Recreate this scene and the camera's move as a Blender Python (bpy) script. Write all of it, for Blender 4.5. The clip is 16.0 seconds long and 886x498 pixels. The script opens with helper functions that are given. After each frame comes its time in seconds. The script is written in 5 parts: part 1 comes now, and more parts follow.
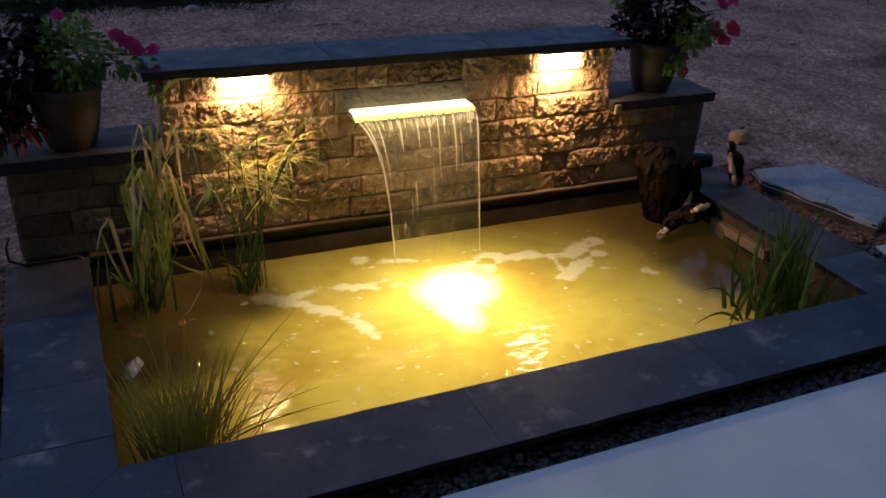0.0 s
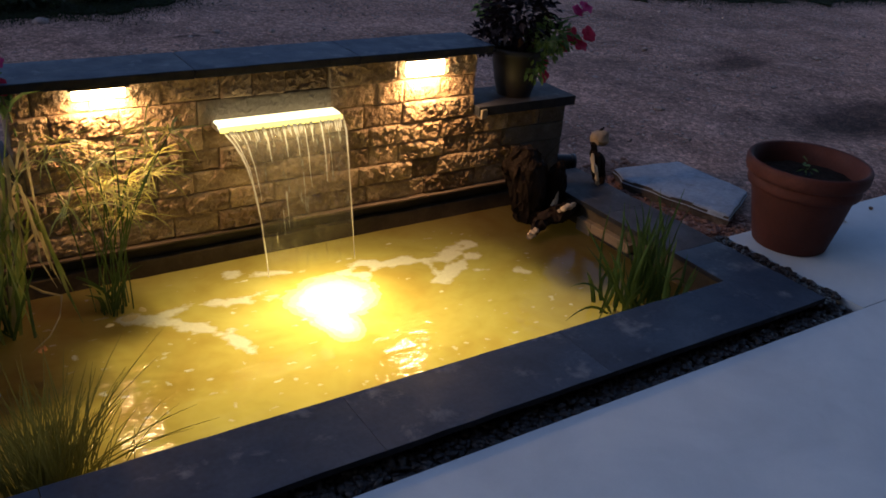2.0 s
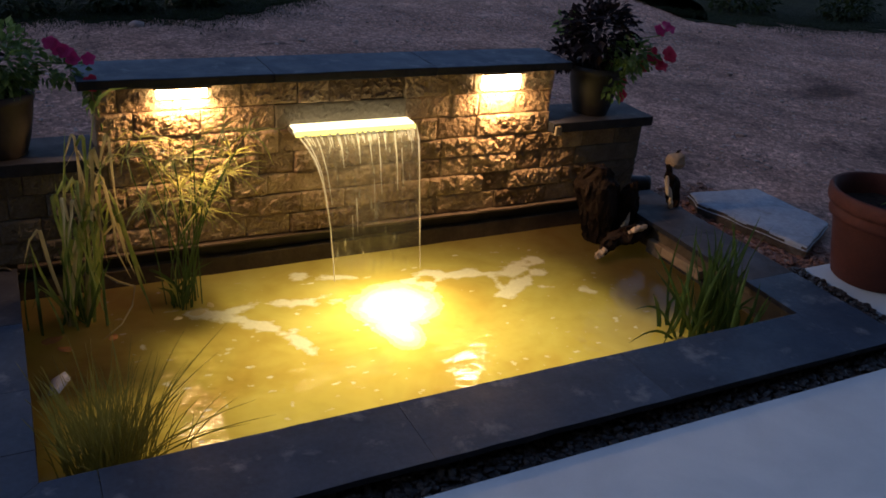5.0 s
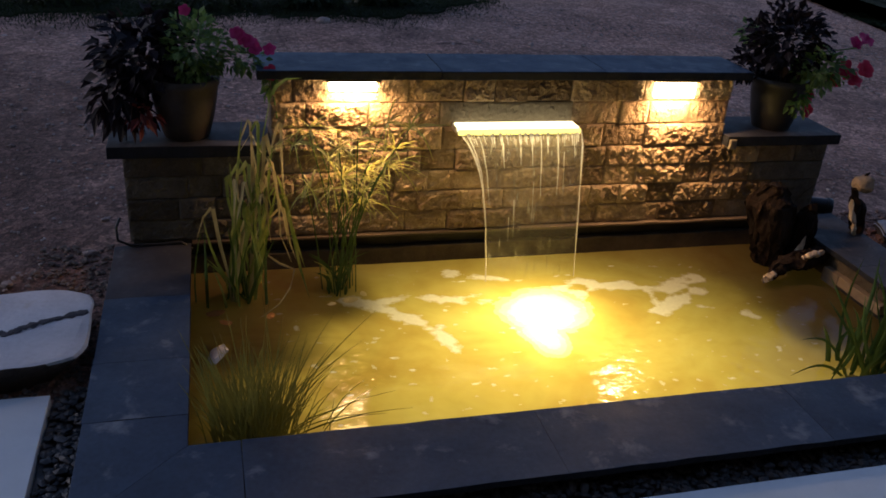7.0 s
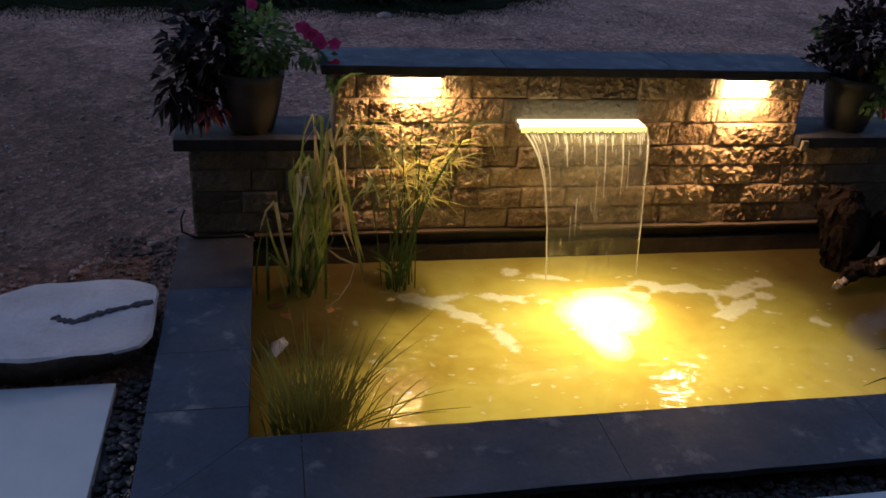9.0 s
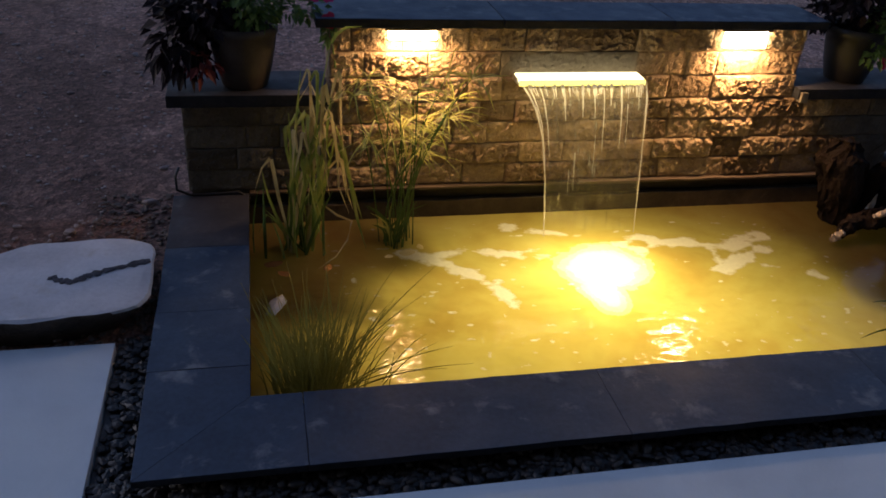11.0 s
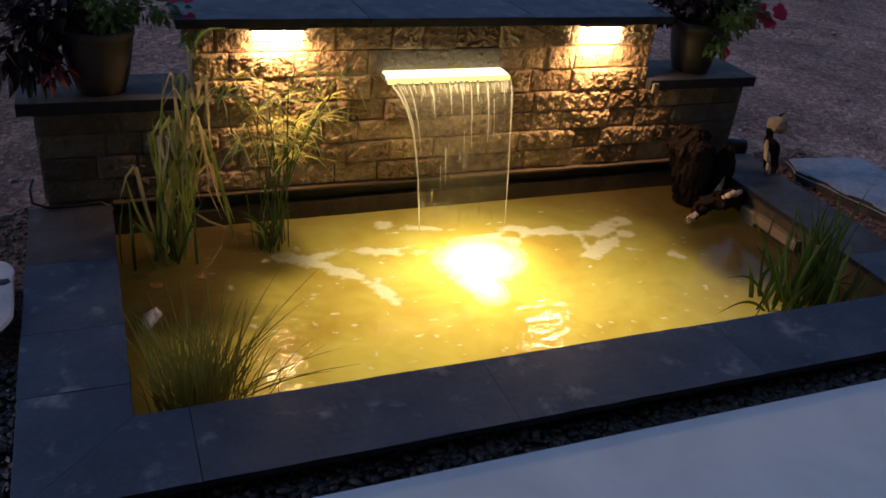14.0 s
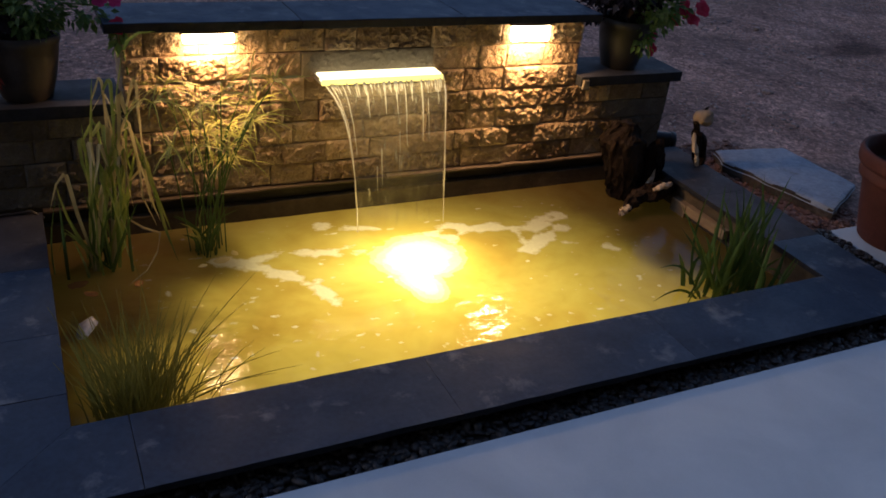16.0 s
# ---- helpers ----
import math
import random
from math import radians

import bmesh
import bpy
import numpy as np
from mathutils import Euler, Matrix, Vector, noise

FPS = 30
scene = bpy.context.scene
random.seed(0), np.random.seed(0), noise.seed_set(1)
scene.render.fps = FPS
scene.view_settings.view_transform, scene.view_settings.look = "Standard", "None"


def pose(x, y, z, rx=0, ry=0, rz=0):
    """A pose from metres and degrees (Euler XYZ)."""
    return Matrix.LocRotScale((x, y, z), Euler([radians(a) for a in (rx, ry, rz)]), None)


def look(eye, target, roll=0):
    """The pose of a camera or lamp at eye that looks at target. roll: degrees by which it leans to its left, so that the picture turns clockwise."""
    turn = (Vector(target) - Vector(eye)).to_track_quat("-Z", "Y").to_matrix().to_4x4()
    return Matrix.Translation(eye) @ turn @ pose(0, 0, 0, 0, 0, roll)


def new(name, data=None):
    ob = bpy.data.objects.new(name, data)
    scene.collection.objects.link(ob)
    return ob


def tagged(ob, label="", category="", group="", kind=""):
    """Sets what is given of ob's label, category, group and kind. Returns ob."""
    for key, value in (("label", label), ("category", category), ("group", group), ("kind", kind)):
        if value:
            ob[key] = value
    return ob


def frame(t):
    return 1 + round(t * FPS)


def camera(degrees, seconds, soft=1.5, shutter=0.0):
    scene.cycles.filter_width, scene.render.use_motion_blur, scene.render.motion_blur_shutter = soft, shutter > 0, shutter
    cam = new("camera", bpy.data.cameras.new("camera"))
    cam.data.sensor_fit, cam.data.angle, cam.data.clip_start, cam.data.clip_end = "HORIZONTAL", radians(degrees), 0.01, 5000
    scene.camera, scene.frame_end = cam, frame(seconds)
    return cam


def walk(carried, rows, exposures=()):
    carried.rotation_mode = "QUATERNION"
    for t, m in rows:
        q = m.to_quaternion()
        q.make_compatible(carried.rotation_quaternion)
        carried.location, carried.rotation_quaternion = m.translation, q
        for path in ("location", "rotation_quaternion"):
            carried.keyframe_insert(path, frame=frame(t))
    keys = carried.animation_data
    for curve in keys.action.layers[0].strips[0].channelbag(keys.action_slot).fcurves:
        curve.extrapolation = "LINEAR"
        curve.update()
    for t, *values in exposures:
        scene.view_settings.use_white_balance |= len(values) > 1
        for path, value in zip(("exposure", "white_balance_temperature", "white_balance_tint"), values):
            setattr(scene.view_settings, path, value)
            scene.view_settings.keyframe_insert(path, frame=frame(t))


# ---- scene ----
FOV = 54.91
cam = camera(FOV, 16.0, 1.7)


def aim(eye, yaw, pitch, roll):
    """A camera pose from its place, heading from +y towards +x, pitch and lean, in degrees."""
    a, b = radians(yaw), radians(pitch)
    ahead = Vector((math.sin(a) * math.cos(b), math.cos(a) * math.cos(b), math.sin(b)))
    return look(eye, Vector(eye) + ahead, roll)


PATH = [
    (0, (0.030, -2.046, 1.715), 24.91, -27.61, 2.90),
    (0.5, (0.038, -2.070, 1.701), 28.86, -27.04, 3.72),
    (1, (0.037, -2.059, 1.708), 30.82, -26.99, 3.83),
    (1.5, (0.036, -2.075, 1.704), 32.59, -26.62, 3.94),
    (2, (0.037, -2.062, 1.702), 34.07, -26.38, 4.30),
    (2.5, (0.042, -2.077, 1.707), 34.16, -26.32, 4.30),
    (3, (0.047, -2.058, 1.722), 34.41, -26.42, 4.67),
    (3.2, (0.049, -2.074, 1.711), 34.27, -26.21, 4.61),
    (5.3, (0.070, -2.081, 1.679), 26.77, -25.71, 5.13),
    (5.5, (0.076, -2.076, 1.673), 25.44, -25.72, 5.01),
    (6, (0.092, -2.084, 1.670), 22.24, -25.86, 4.65),
    (6.5, (0.108, -2.085, 1.669), 19.20, -26.13, 4.62),
    (7, (0.116, -2.068, 1.667), 16.41, -26.32, 4.56),
    (7.5, (0.114, -2.051, 1.663), 14.96, -26.45, 4.66),
    (8, (0.109, -2.038, 1.662), 13.22, -26.57, 4.32),
    (8.2, (0.105, -2.036, 1.661), 12.66, -26.60, 4.23),
    (10.3, (0.080, -2.017, 1.658), 12.92, -29.01, 4.05),
    (10.5, (0.080, -2.008, 1.659), 13.05, -29.57, 4.05),
    (11, (0.071, -2.008, 1.658), 13.36, -29.94, 4.00),
    (11.5, (0.061, -2.005, 1.657), 14.53, -30.06, 4.21),
    (12, (0.050, -2.002, 1.659), 17.16, -30.01, 5.15),
    (12.5, (0.038, -1.999, 1.663), 18.50, -29.93, 5.47),
    (13, (0.024, -1.993, 1.670), 19.97, -29.91, 5.78),
    (13.5, (0.009, -1.998, 1.669), 20.94, -29.74, 5.49),
    (14, (0.009, -1.995, 1.675), 23.94, -29.53, 6.13),
    (14.5, (0.005, -2.008, 1.677), 26.13, -29.35, 6.71),
    (15, (0.007, -2.016, 1.678), 26.48, -29.33, 6.49),
    (15.5, (0.012, -2.020, 1.679), 26.96, -29.26, 6.14),
    (16, (0.012, -2.030, 1.686), 28.31, -29.11, 6.47),
]
walk(cam, [(t, aim(eye, yaw, pitch, roll)) for t, eye, yaw, pitch, roll in PATH], [(0, 0.0, 6500, 24), (16, 0.0, 6500, 24)])

# ---- world and large lights ----
SKY_TURN = radians(292)
SKY_UP = radians(16)
world = bpy.data.worlds.new("dusk")
scene.world = world
world.use_nodes = True
wn, wl = world.node_tree.nodes, world.node_tree.links
wn.clear()
w_out = wn.new("ShaderNodeOutputWorld")
w_bg = wn.new("ShaderNodeBackground")
w_sky = wn.new("ShaderNodeTexSky")
w_sky.sky_type = "NISHITA"
w_sky.sun_disc = False
w_sky.sun_elevation = SKY_UP
w_sky.sun_rotation = SKY_TURN
w_sky.ozone_density = 4.0
w_bg.inputs["Strength"].default_value = 0.158
wl.new(w_sky.outputs[0], w_bg.inputs["Color"])
wl.new(w_bg.outputs[0], w_out.inputs["Surface"])


def lamp(name, kind, energy, colour, m, **more):
    data = bpy.data.lights.new(name, kind)
    data.energy, data.color = energy, colour
    for k, v in more.items():
        if k == "size":
            data.size = v
        elif k == "size_y":
            data.shape, data.size_y = "RECTANGLE", v
        elif k == "radius":
            data.shadow_soft_size = v
        elif k == "angle":
            data.angle = v
        elif k == "cone":
            data.spot_size, data.spot_blend = v
    ob = new(name, data)
    ob.matrix_world = m
    return ob


sun_way = Vector((math.sin(SKY_TURN) * math.cos(radians(30)), math.cos(SKY_TURN) * math.cos(radians(30)), math.sin(radians(30))))
lamp("sun", "SUN", 0.02, (0.8, 0.88, 1.0), look(sun_way * 20, (0, 0, 0)), angle=radians(60))

# main measures
W = 2.925            # pond, inside the coping, along the wall
COP = 0.307          # coping width
YW = 1.364           # wall face
C = 0.0975           # block course, lower four
UP = 0.1075          # block course, upper three
TOP = 4 * C + 3 * UP  # top of the tall wall
WATER = -0.15
GROUND = -0.075
PATIO = -0.05
TALL = (0.345, 2.474)
LOW = (-0.246, 3.086)
WARM = (1.0, 0.605, 0.25)
LED = (1.0, 0.865, 0.425)

LAMP_X = (0.68, 2.163)
for lx in LAMP_X:
    lamp("wall_light_glow", "AREA", 7.2, WARM, look((lx, YW - (0.046 if lx < 1 else 0.056), 0.655 if lx < 1 else 0.622), (lx, YW + 0.05, 0.0)), size=0.18, size_y=0.02)
lamp("pond_light_glow", "SPOT", 89.0, LED, look((1.40, 0.74, -1.10), (1.26, -0.14, -0.15)), radius=0.24, cone=(radians(165), 0.85))
# Two lamps added under the water for the glow's bright core and lobe.
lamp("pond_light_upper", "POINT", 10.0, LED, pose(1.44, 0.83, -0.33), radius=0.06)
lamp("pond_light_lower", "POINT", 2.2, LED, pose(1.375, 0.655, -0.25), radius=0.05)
lamp("spillway_glow", "AREA", 0.7, LED, look((1.41, 1.285, 0.478), (1.41, 1.16, 0.0)), size=0.54, size_y=0.02)


# ---- materials ----
def node(nt, kind, **vals):
    n = nt.nodes.new(kind)
    for k, v in vals.items():
        n.inputs[k.replace("_", " ")].default_value = v
    return n


def ramp(nt, fac, stops):
    r = nt.nodes.new("ShaderNodeValToRGB")
    e = r.color_ramp.elements
    while len(e) < len(stops):
        e.new(0.5)
    for el, (p, c) in zip(e, stops):
        el.position, el.color = p, (*c, 1)
    nt.links.new(fac, r.inputs["Fac"])
    return r.outputs["Color"]


def blank(name):
    m = bpy.data.materials.new(name)
    m.use_nodes = True
    m.node_tree.nodes.clear()
    return m, m.node_tree, m.node_tree.nodes.new("ShaderNodeOutputMaterial")


def coords(nt, random_shift=True, stretch=(1, 1, 1)):
    tc = nt.nodes.new("ShaderNodeTexCoord")
    mp = nt.nodes.new("ShaderNodeMapping")
    mp.inputs["Scale"].default_value = stretch
    nt.links.new(tc.outputs["Object"], mp.inputs["Vector"])
    if random_shift:
        oi = nt.nodes.new("ShaderNodeObjectInfo")
        mu = nt.nodes.new("ShaderNodeMath")
        mu.operation = "MULTIPLY"
        mu.inputs[1].default_value = 37.0
        nt.links.new(oi.outputs["Random"], mu.inputs[0])
        nt.links.new(mu.outputs[0], mp.inputs["Location"])
    return mp.outputs["Vector"]


def noise_at(nt, vec, scale, detail=6, rough=0.6, distort=0.0):
    n = node(nt, "ShaderNodeTexNoise", Scale=scale, Detail=detail, Roughness=rough, Distortion=distort)
    nt.links.new(vec, n.inputs["Vector"])
    return n.outputs["Fac"]


def mixed(nt, kind, fac, a, b):
    m = nt.nodes.new("ShaderNodeMix")
    m.data_type, m.blend_type = "RGBA", kind
    for sock, val in ((m.inputs[0], fac), (m.inputs[6], a), (m.inputs[7], b)):
        if isinstance(val, (int, float)):
            sock.default_value = val
        elif isinstance(val, tuple):
            sock.default_value = (*val, 1)
        else:
            nt.links.new(val, sock)
    return m.outputs[2]


def bumped(nt, height, strength, distance=0.01, under=None):
    b = node(nt, "ShaderNodeBump", Strength=strength, Distance=distance)
    nt.links.new(height, b.inputs["Height"])
    if under:
        nt.links.new(under, b.inputs["Normal"])
    return b.outputs["Normal"]


def surface(name, stops, big=3.0, fine=60.0, rough=(0.6, 0.9), bump=0.3, depth=0.006, metal=0.0, vary=0.25, stretch=(1, 1, 1), specular=0.4, stains=None, grainy=0.45):
    """A weathered opaque surface: broad stains, fine grain, per-piece tone, relief."""
    m, nt, out = blank(name)
    v = coords(nt, True, stretch)
    broad, grain = noise_at(nt, v, big, 5, 0.6, 0.4), noise_at(nt, v, fine, 8, 0.65)
    col = ramp(nt, broad, stops)
    col = mixed(nt, "OVERLAY", grainy, col, ramp(nt, grain, [(0.25, (0.25,) * 3), (0.75, (0.75,) * 3)]))
    oi = nt.nodes.new("ShaderNodeObjectInfo")
    tone = ramp(nt, oi.outputs["Random"], [(0.0, (1 - vary, 1 - vary * 1.12, 1 - vary * 1.25)), (0.5, (1.0, 0.985, 0.97)), (1.0, (1 + vary * 0.6, 1 + vary * 0.56, 1 + vary * 0.5))])
    col = mixed(nt, "MULTIPLY", 1.0, col, tone)
    if stains:
        scale, edge, tint = stains
        st = ramp(nt, noise_at(nt, v, scale, 6, 0.62, 0.25), [(edge, (0, 0, 0)), (edge + 0.16, (0.7, 0.7, 0.7))])
        col = mixed(nt, "MIX", st, col, tint)
    p = node(nt, "ShaderNodeBsdfPrincipled", Metallic=metal)
    p.inputs["Specular IOR Level"].default_value = specular
    nt.links.new(col, p.inputs["Base Color"])
    nt.links.new(ramp(nt, noise_at(nt, v, big * 2.3, 4), [(0.3, (rough[0],) * 3), (0.7, (rough[1],) * 3)]), p.inputs["Roughness"])
    nrm = bumped(nt, grain, bump, depth)
    nrm = bumped(nt, noise_at(nt, v, fine * 0.3, 5), bump, depth * 2.5, nrm)
    nt.links.new(nrm, p.inputs["Normal"])
    nt.links.new(p.outputs[0], out.inputs["Surface"])
    return m


def leafy(name, stops, scale=14.0, rough=0.5, through_light=0.35):
    """Leaf: principled mixed with some light passing through it."""
    m, nt, out = blank(name)
    v = coords(nt, True)
    geo = nt.nodes.new("ShaderNodeNewGeometry")
    col = ramp(nt, noise_at(nt, v, scale, 4), stops)
    tone = ramp(nt, geo.outputs["Random Per Island"], [(0, (0.6, 0.62, 0.6)), (1, (1.25, 1.2, 1.0))])
    col = mixed(nt, "MULTIPLY", 1.0, col, tone)
    p = node(nt, "ShaderNodeBsdfPrincipled", Roughness=rough)
    p.inputs["Specular IOR Level"].default_value = 0.3
    nt.links.new(col, p.inputs["Base Color"])
    nt.links.new(bumped(nt, noise_at(nt, v, scale * 8, 3), 0.2, 0.002), p.inputs["Normal"])
    tr = nt.nodes.new("ShaderNodeBsdfTranslucent")
    nt.links.new(col, tr.inputs["Color"])
    mx = node(nt, "ShaderNodeMixShader", Fac=through_light)
    nt.links.new(p.outputs[0], mx.inputs[1])
    nt.links.new(tr.outputs[0], mx.inputs[2])
    nt.links.new(mx.outputs[0], out.inputs["Surface"])
    return m


def glowing(name, colour, strength):
    m, nt, out = blank(name)
    e = node(nt, "ShaderNodeEmission", Strength=strength)
    e.inputs["Color"].default_value = (*colour, 1)
    nt.links.new(e.outputs[0], out.inputs["Surface"])
    return m


def water_material():
    """Murky pond water: scatters light from below, with a rippled glossy skin."""
    m, nt, out = blank("murky_water")
    v = coords(nt, False)
    cloud = noise_at(nt, v, 1.7, 5, 0.55, 0.7)
    swirl = noise_at(nt, v, 7.0, 3, 0.5, 0.5)
    col = ramp(nt, cloud, [(0.34, (0.64, 0.455, 0.085)), (0.5, (0.74, 0.595, 0.13)), (0.64, (0.80, 0.69, 0.17))])
    col = mixed(nt, "MULTIPLY", 0.4, col, ramp(nt, swirl, [(0.32, (0.80, 0.78, 0.70)), (0.5, (1.0, 1.0, 1.0)), (0.68, (1.12, 1.15, 1.3))]))
    tr = nt.nodes.new("ShaderNodeBsdfTranslucent")
    nt.links.new(col, tr.inputs["Color"])
    df = nt.nodes.new("ShaderNodeBsdfDiffuse")
    df.inputs["Color"].default_value = (0.115, 0.072, 0.036, 1)
    ad = node(nt, "ShaderNodeMixShader", Fac=0.35)
    nt.links.new(tr.outputs[0], ad.inputs[1])
    nt.links.new(df.outputs[0], ad.inputs[2])
    gl = node(nt, "ShaderNodeBsdfGlossy", Roughness=0.02)
    wave = noise_at(nt, v, 11.0, 3, 0.5, 1.2)
    nrm = bumped(nt, wave, 0.12, 0.02)
    nrm = bumped(nt, noise_at(nt, v, 38.0, 2, 0.5, 0.8), 0.08, 0.006, nrm)
    nt.links.new(nrm, gl.inputs["Normal"])
    fr = node(nt, "ShaderNodeFresnel", IOR=1.33)
    nt.links.new(nrm, fr.inputs["Normal"])
    mx = nt.nodes.new("ShaderNodeMixShader")
    nt.links.new(fr.outputs[0], mx.inputs["Fac"])
    nt.links.new(ad.outputs[0], mx.inputs[1])
    nt.links.new(gl.outputs[0], mx.inputs[2])
    nt.links.new(mx.outputs[0], out.inputs["Surface"])
    return m


def falling_water():
    """Thin sheet of falling water with vertical streaks."""
    m, nt, out = blank("falling_water")
    v = coords(nt, False, (1, 1, 0.06))
    streak = noise_at(nt, v, 46.0, 4, 0.6)
    fac = ramp(nt, streak, [(0.38, (0.0,) * 3), (0.58, (0.10,) * 3), (0.74, (0.55,) * 3)])
    tc = nt.nodes.new("ShaderNodeTexCoord")
    sp = nt.nodes.new("ShaderNodeSeparateXYZ")
    nt.links.new(tc.outputs["Object"], sp.inputs[0])
    thick = ramp(nt, sp.outputs["Z"], [(0.0, (0.07,) * 3), (0.25, (0.08,) * 3), (0.48, (0.30,) * 3)])
    fac = mixed(nt, "ADD", 1.0, fac, thick)
    lift = nt.nodes.new("ShaderNodeMath")
    lift.operation = "ADD"
    lift.inputs[1].default_value = 0.5
    nt.links.new(sp.outputs["Z"], lift.inputs[0])
    fac = mixed(nt, "MULTIPLY", 1.0, fac, ramp(nt, lift.outputs[0], [(0.33, (0.15,) * 3), (0.52, (1.0,) * 3)]))
    tp = nt.nodes.new("ShaderNodeBsdfTransparent")
    tr = nt.nodes.new("ShaderNodeBsdfTranslucent")
    tr.inputs["Color"].default_value = (0.90, 0.80, 0.56, 1)
    df = nt.nodes.new("ShaderNodeBsdfDiffuse")
    df.inputs["Color"].default_value = (0.8, 0.78, 0.7, 1)
    gl = node(nt, "ShaderNodeBsdfGlossy", Roughness=0.12)
    nt.links.new(bumped(nt, streak, 0.6, 0.01), gl.inputs["Normal"])
    a = node(nt, "ShaderNodeMixShader", Fac=0.5)
    nt.links.new(tr.outputs[0], a.inputs[1])
    nt.links.new(df.outputs[0], a.inputs[2])
    b = node(nt, "ShaderNodeMixShader", Fac=0.35)
    nt.links.new(a.outputs[0], b.inputs[1])
    nt.links.new(gl.outputs[0], b.inputs[2])
    c = nt.nodes.new("ShaderNodeMixShader")
    nt.links.new(fac, c.inputs["Fac"])
    nt.links.new(tp.outputs[0], c.inputs[1])
    nt.links.new(b.outputs[0], c.inputs[2])
    nt.links.new(c.outputs[0], out.inputs["Surface"])
    return m


def foamy(name, amount):
    """Foam on the water, from a thin film (0) to thick froth (1)."""
    m, nt, out = blank(name)
    v = coords(nt, False)
    lace = noise_at(nt, v, 70.0, 4, 0.6, 0.6)
    tr = nt.nodes.new("ShaderNodeBsdfTranslucent")
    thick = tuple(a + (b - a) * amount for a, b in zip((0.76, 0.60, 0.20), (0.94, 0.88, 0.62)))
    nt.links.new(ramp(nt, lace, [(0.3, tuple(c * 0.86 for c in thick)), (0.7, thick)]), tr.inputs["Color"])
    df = nt.nodes.new("ShaderNodeBsdfDiffuse")
    df.inputs["Color"].default_value = (0.08 + 0.36 * amount, 0.06 + 0.35 * amount, 0.03 + 0.30 * amount, 1)
    a = node(nt, "ShaderNodeMixShader", Fac=0.35)
    nt.links.new(tr.outputs[0], a.inputs[1])
    nt.links.new(df.outputs[0], a.inputs[2])
    nt.links.new(a.outputs[0], out.inputs["Surface"])
    return m


def dark_patch(nt, dist):
    """1 inside a dark patch, fading to 0 outside; dist: about 0.5 in its middle, 1.5 at its edge."""
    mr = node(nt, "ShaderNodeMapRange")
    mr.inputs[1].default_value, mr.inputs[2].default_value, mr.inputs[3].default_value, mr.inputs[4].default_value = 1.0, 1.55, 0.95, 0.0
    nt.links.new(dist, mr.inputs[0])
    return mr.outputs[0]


def gravelly():
    """Crushed gravel trodden into earth, with worn dark hollows and a dimmer left side painted in."""
    m, nt, out = blank("gravel_earth")
    v = coords(nt, False)
    col = ramp(nt, noise_at(nt, v, 1.8, 6, 0.65, 0.5), [(0.25, (0.185, 0.105, 0.081)), (0.5, (0.34, 0.202, 0.158)), (0.75, (0.48, 0.30, 0.242))])
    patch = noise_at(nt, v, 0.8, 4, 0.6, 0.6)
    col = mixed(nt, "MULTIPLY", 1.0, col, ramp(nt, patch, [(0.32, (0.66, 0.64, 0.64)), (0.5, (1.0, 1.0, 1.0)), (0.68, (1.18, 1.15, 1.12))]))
    scuff = noise_at(nt, v, 7.0, 5, 0.65, 1.0)
    col = mixed(nt, "MULTIPLY", 0.8, col, ramp(nt, scuff, [(0.30, (0.55, 0.54, 0.54)), (0.46, (1.0, 1.0, 1.0)), (0.72, (1.12, 1.12, 1.12))]))
    heights = []
    for scale, amount in ((95.0, 0.5), (34.0, 0.55)):
        vo = node(nt, "ShaderNodeTexVoronoi", Scale=scale)
        nt.links.new(v, vo.inputs["Vector"])
        col = mixed(nt, "MULTIPLY", amount, col, ramp(nt, vo.outputs["Color"], [(0.1, (0.35, 0.33, 0.33)), (0.6, (1.0, 1.0, 1.0)), (0.9, (2.0, 1.9, 1.85))]))
        heights.append(vo.outputs["Distance"])
    # The last, broad patch puts the dimmer light on the left into the colour.
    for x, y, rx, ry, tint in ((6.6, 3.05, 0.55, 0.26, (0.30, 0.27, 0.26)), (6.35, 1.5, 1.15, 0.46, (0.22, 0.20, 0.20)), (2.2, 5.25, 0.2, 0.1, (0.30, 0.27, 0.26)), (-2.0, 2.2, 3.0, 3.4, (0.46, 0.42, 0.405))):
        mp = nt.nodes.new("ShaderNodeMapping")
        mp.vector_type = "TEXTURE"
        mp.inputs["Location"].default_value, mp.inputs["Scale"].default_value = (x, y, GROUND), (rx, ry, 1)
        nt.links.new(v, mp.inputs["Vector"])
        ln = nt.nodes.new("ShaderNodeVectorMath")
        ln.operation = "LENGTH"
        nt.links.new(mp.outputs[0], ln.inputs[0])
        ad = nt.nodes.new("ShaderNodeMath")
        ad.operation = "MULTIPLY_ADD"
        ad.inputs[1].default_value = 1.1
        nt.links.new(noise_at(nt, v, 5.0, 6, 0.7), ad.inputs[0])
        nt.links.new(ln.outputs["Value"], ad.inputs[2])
        col = mixed(nt, "MULTIPLY", dark_patch(nt, ad.outputs[0]), col, tint)
    p = node(nt, "ShaderNodeBsdfPrincipled", Roughness=0.93)
    p.inputs["Specular IOR Level"].default_value = 0.25
    nt.links.new(col, p.inputs["Base Color"])
    nrm = bumped(nt, noise_at(nt, v, 14.0, 6, 0.7), 0.9, 0.03)
    for h in heights:
        nrm = bumped(nt, h, 0.5, 0.008, nrm)
    nt.links.new(nrm, p.inputs["Normal"])
    nt.links.new(p.outputs[0], out.inputs["Surface"])
    return m


